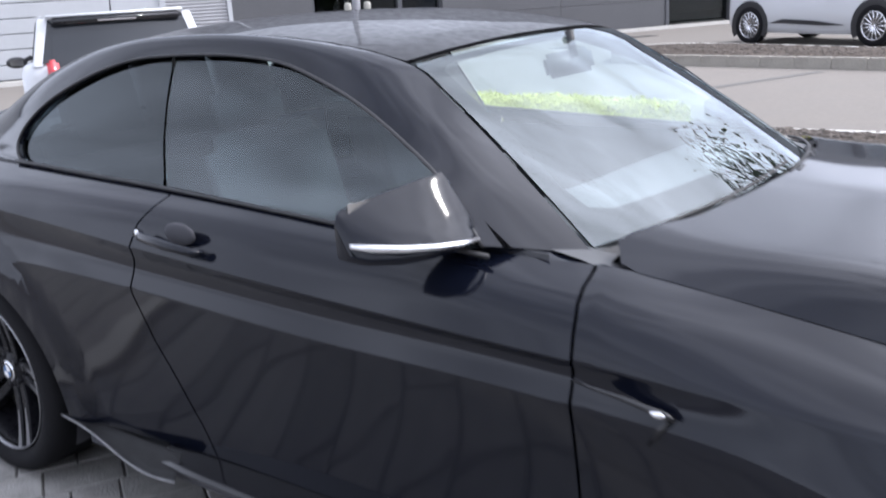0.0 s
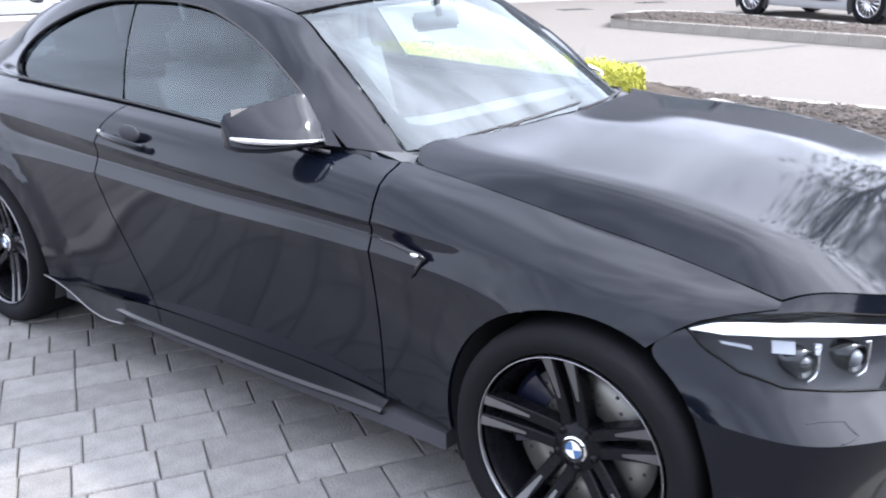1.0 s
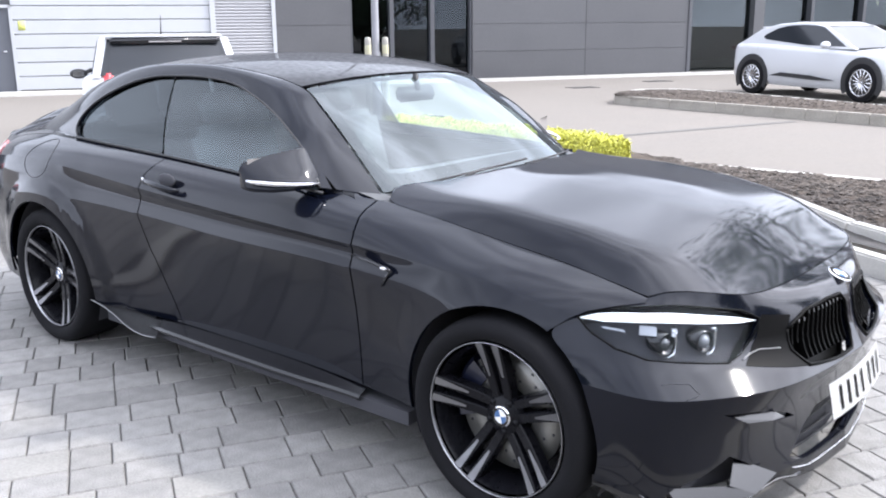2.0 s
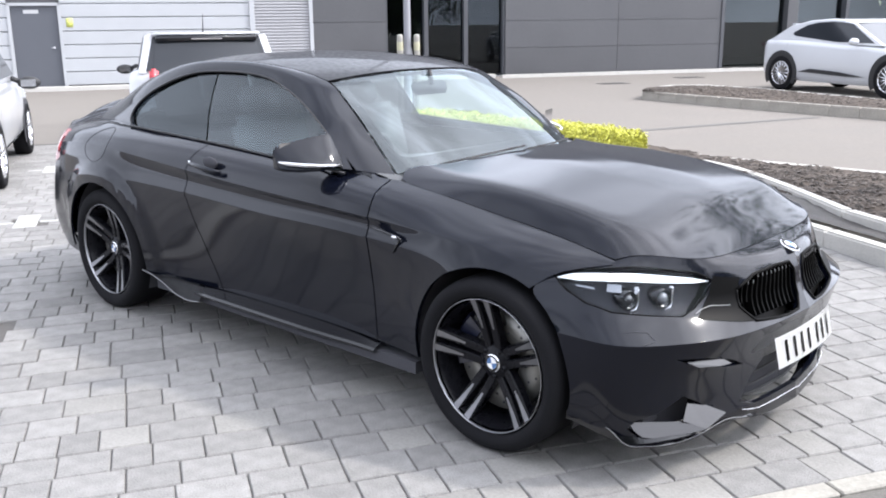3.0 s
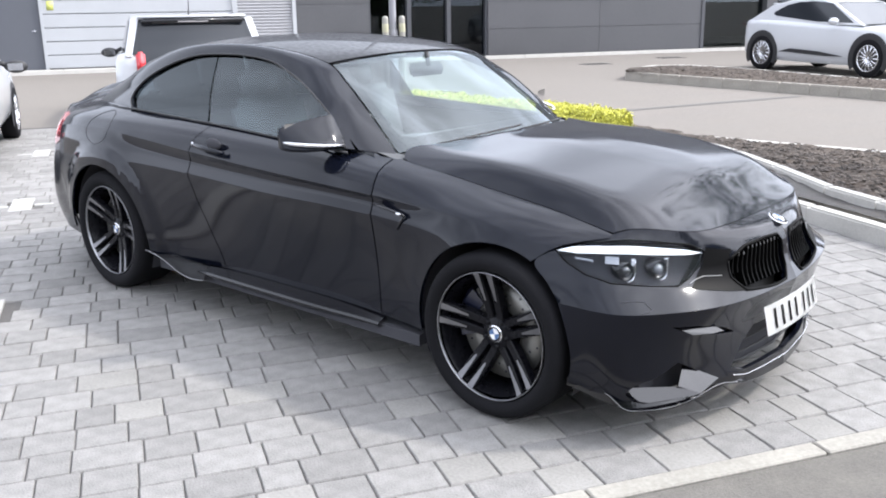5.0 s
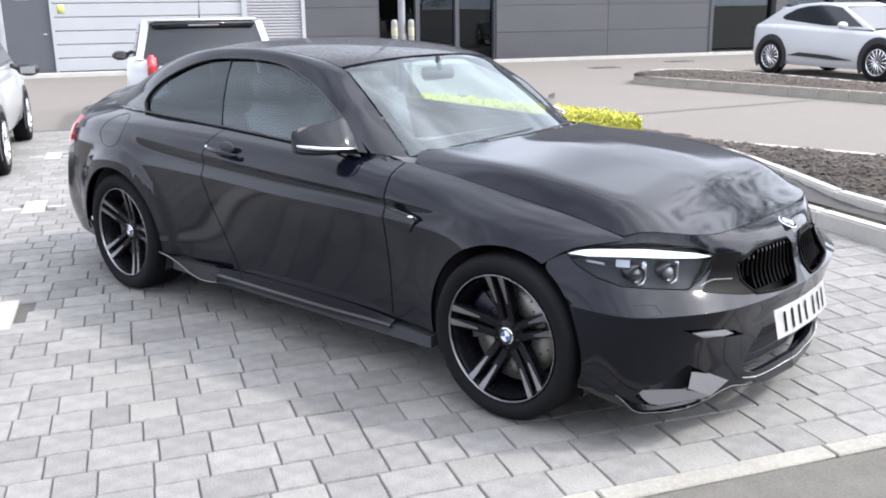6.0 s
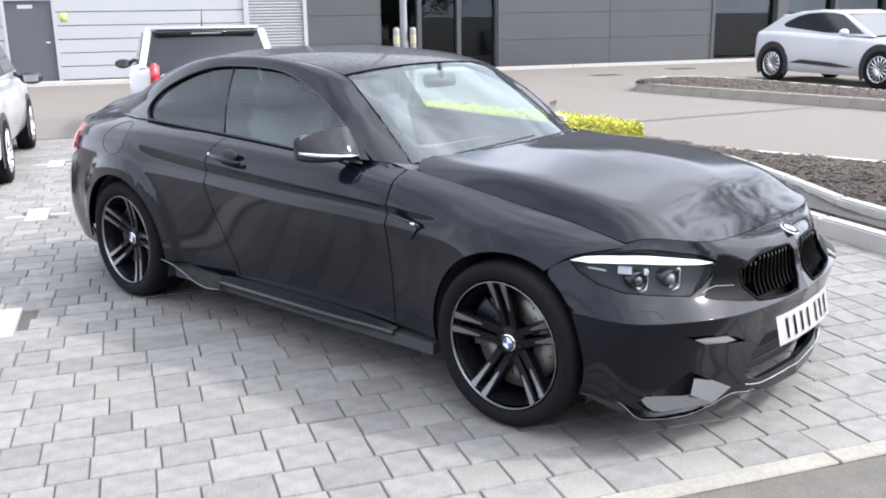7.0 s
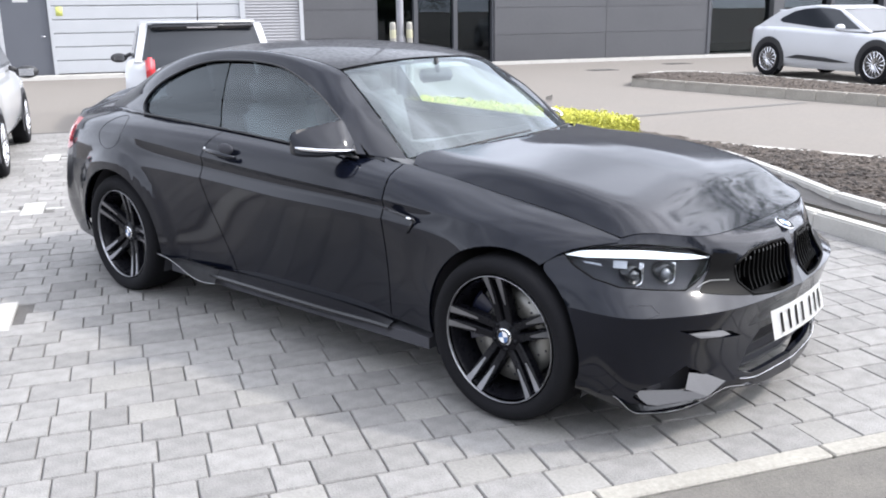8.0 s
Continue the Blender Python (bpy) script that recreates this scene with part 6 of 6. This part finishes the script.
HEAD = 150.0      # along the bays, away from the lane
hd = Vector((math.cos(radians(HEAD)), math.sin(radians(HEAD)), 0))
p = Vector((-8.72, 3.94, 0)) + hd * 2.0
hatch("hatchback_car", "white hatchback car with a dark rear window, parked facing away", (p.x - .03, p.y - .05, -.045), HEAD, 1.1)
p = (site(-3.25, -6.37) + site(-3.25, -8.95)) / 2 + site(-.92, 0)
hatch("hatchback_car", "white hatchback car parked in the next bay", (p.x, p.y, -.004), HEAD)

# ---- trees round the yard, out of view behind the camera and ahead of the coupe ----
GREEN = mat("green_leaf", (.055, .085, .03), .5, rand=.45, isl=True, spec=.3)
BARK = mat("grey_bark", (.10, .085, .07), .9, var=.3, scale=10, bump=.5, bump_scale=40)


def tree(at, h, spread, seed, leaves=2600, leaf=.22):
    r = random.Random(seed)
    tr = thing("tree", "leafy green tree out of view, there for reflections", "tree", "trees round the yard", at=at)
    bm = bmesh.new()
    tube(bm, [(0, 0, -.05), (r.uniform(-.1, .1), r.uniform(-.1, .1), h * .3), (r.uniform(-.2, .2), r.uniform(-.2, .2), h * .75)], [.17, .12, .04], 9)
    tips = []
    for k in range(11):
        z0 = h * r.uniform(.22, .7)
        a = k * 2.4 + r.uniform(-.4, .4)
        L = spread * r.uniform(.6, 1.05) * (1 - .35 * (z0 / h))
        tip = Vector((math.cos(a) * L, math.sin(a) * L, z0 + h * r.uniform(.08, .28)))
        tube(bm, [(0, 0, z0), tip * .5 + Vector((0, 0, z0 * .5 + .1)), tip], [.06, .035, .012], 6)
        tips.append(tip)
    tips.append(Vector((0, 0, h * .92)))
    part("trunk", bm, BARK, tr)

    def pt(rr):
        t = tips[rr.randrange(len(tips))]
        q = Vector((rr.gauss(0, 1), rr.gauss(0, 1), rr.gauss(0, .75)))
        return t * rr.uniform(.72, 1.02) + q * spread * .20, q.normalized()
    leaf_cloud("crown", leaves, pt, leaf, GREEN, seed + 50, tr)
    return tr


# unseen rank, added to give the coupe's sides something dark to reflect
for k in range(17):
    p = site(-19 + k * 2.1, 10.8 + 1.3 * math.sin(k * 2.1))
    tree((p.x, p.y, -.05), 4.0 + .6 * math.sin(k * 1.7), 1.9, k, 3600, .38)
tree((.75, 5.25, .1), 5.2, 1.7, 41, 2200, .13)
# also unseen, added for reflections ahead of the coupe
tree((11.0, 10.0, -.05), 6.5, 2.2, 42, 2400, .24)

# ---- block paving, laid in courses ----
COURSE = .18
LENGTHS = (.145, .185, .245)
base = bmesh.new()
grid(base, lambda u, v: site(u, v, -.010), [-12.5, 2.60], [-9.95, 1.075])
paving = tagged(part("paving", base, JOINT, None), "grey tumbled block paving with sandy joints, lightly worn", "paving", kind="structure")


def block(L, W, seed):
    """One tumbled paving block: chipped arrises, top at z = 0."""
    r = random.Random(seed)
    a, b, c = L / 2 - .0019, W / 2 - .0032, .004
    vs = []
    for i, (sx, sy) in enumerate(((-1, -1), (1, -1), (1, 1), (-1, 1))):
        j, k = r.uniform(-.002, .001), r.uniform(-.002, .001)
        vs.append([(sx * a, sy * b, -.03), (sx * (a + j * .5), sy * (b + k * .5), -.006), (sx * (a - c + j), sy * (b - c + k), r.uniform(-.0012, .0006))])
    v = [vs[i][0] for i in range(4)] + [vs[i][1] for i in range(4)] + [vs[i][2] for i in range(4)]
    f = []
    for lay in (0, 4):
        for i in range(4):
            f.append((lay + i, lay + (i + 1) % 4, lay + 4 + (i + 1) % 4, lay + 4 + i))
    f.append((8, 9, 10, 11))
    return v, f


BLOCKS = {}
for L in LENGTHS:
    for k in range(3):
        v, f = block(L, COURSE, int(L * 1000) + k)
        me = bpy.data.meshes.new("paving_block")
        me.from_pydata(v, [], f)
        me.materials.append(PAVER)
        buff = me.copy()
        buff.materials.clear()
        buff.materials.append(PAVER_Y)
        BLOCKS[(L, k)] = (v, f, me, buff)
rnd = random.Random(11)
far_v, far_f = [], []
near = 0
MARKS = ((-2.805, -1.605), (-2.865, -4.54), (-2.91, -7.43))
turn = pose(0, 0, 0, 0, 0, SITE_RZ)
n_course = int((1.07 + 9.9) / COURSE)
for c in range(n_course):
    vc = 1.07 - COURSE * (c + .5)
    u = -12.4 + rnd.uniform(0, .2)
    while u < 2.585:
        L = rnd.choice(LENGTHS)
        if u + L > 2.585:
            break
        uc = u + L / 2
        u += L
        if any(abs(uc - mu) < .10 and abs(vc - mv) < .22 for mu, mv in MARKS):
            continue
        k = rnd.randrange(3)
        v, f, me, buff = BLOCKS[(L, k)]
        z, tx, ty = rnd.gauss(0, .0012), rnd.gauss(0, .004), rnd.gauss(0, .004)
        place = site(uc, vc, z)
        yellow = rnd.random() < (.45 if c < 2 else .07)
        if vc > -1.55 and -2.75 < uc < .55 and near < 300:
            near += 1
            ob = new("paving_block", buff if yellow else me)
            ob.parent = paving
            ob.matrix_basis = Matrix.Translation(place) @ turn @ Euler((tx, ty, 0)).to_matrix().to_4x4()
        else:
            s_ = len(far_v)
            M = Matrix.Translation(place) @ turn @ Euler((tx, ty, 0)).to_matrix().to_4x4()
            far_v += [tuple(M @ Vector(p)) for p in v]
            far_f += [tuple(s_ + i for i in q) for q in f]
me = bpy.data.meshes.new("paving_blocks")
me.from_pydata(far_v, [], far_f)
tagged(part("paving_blocks", me, PAVER_S, paving), "", "", kind="stuff")
for mu, mv in MARKS:
    for du, dv, L, W in ((0, 0, .175, .50), (-.17, .04, .15, .06), (.17, .04, .15, .06))[:1 if mv > -2 else 3]:
        v, f = block(L, W, int(mu * 100) + int(du * 100))
        me = bpy.data.meshes.new("marker_block")
        me.from_pydata(v, [], f)
        ob = part("marker_block", me, PAVER_W, paving, "white marker block")
        ob.matrix_basis = Matrix.Translation(site(mu + du, mv + dv, .005)) @ turn
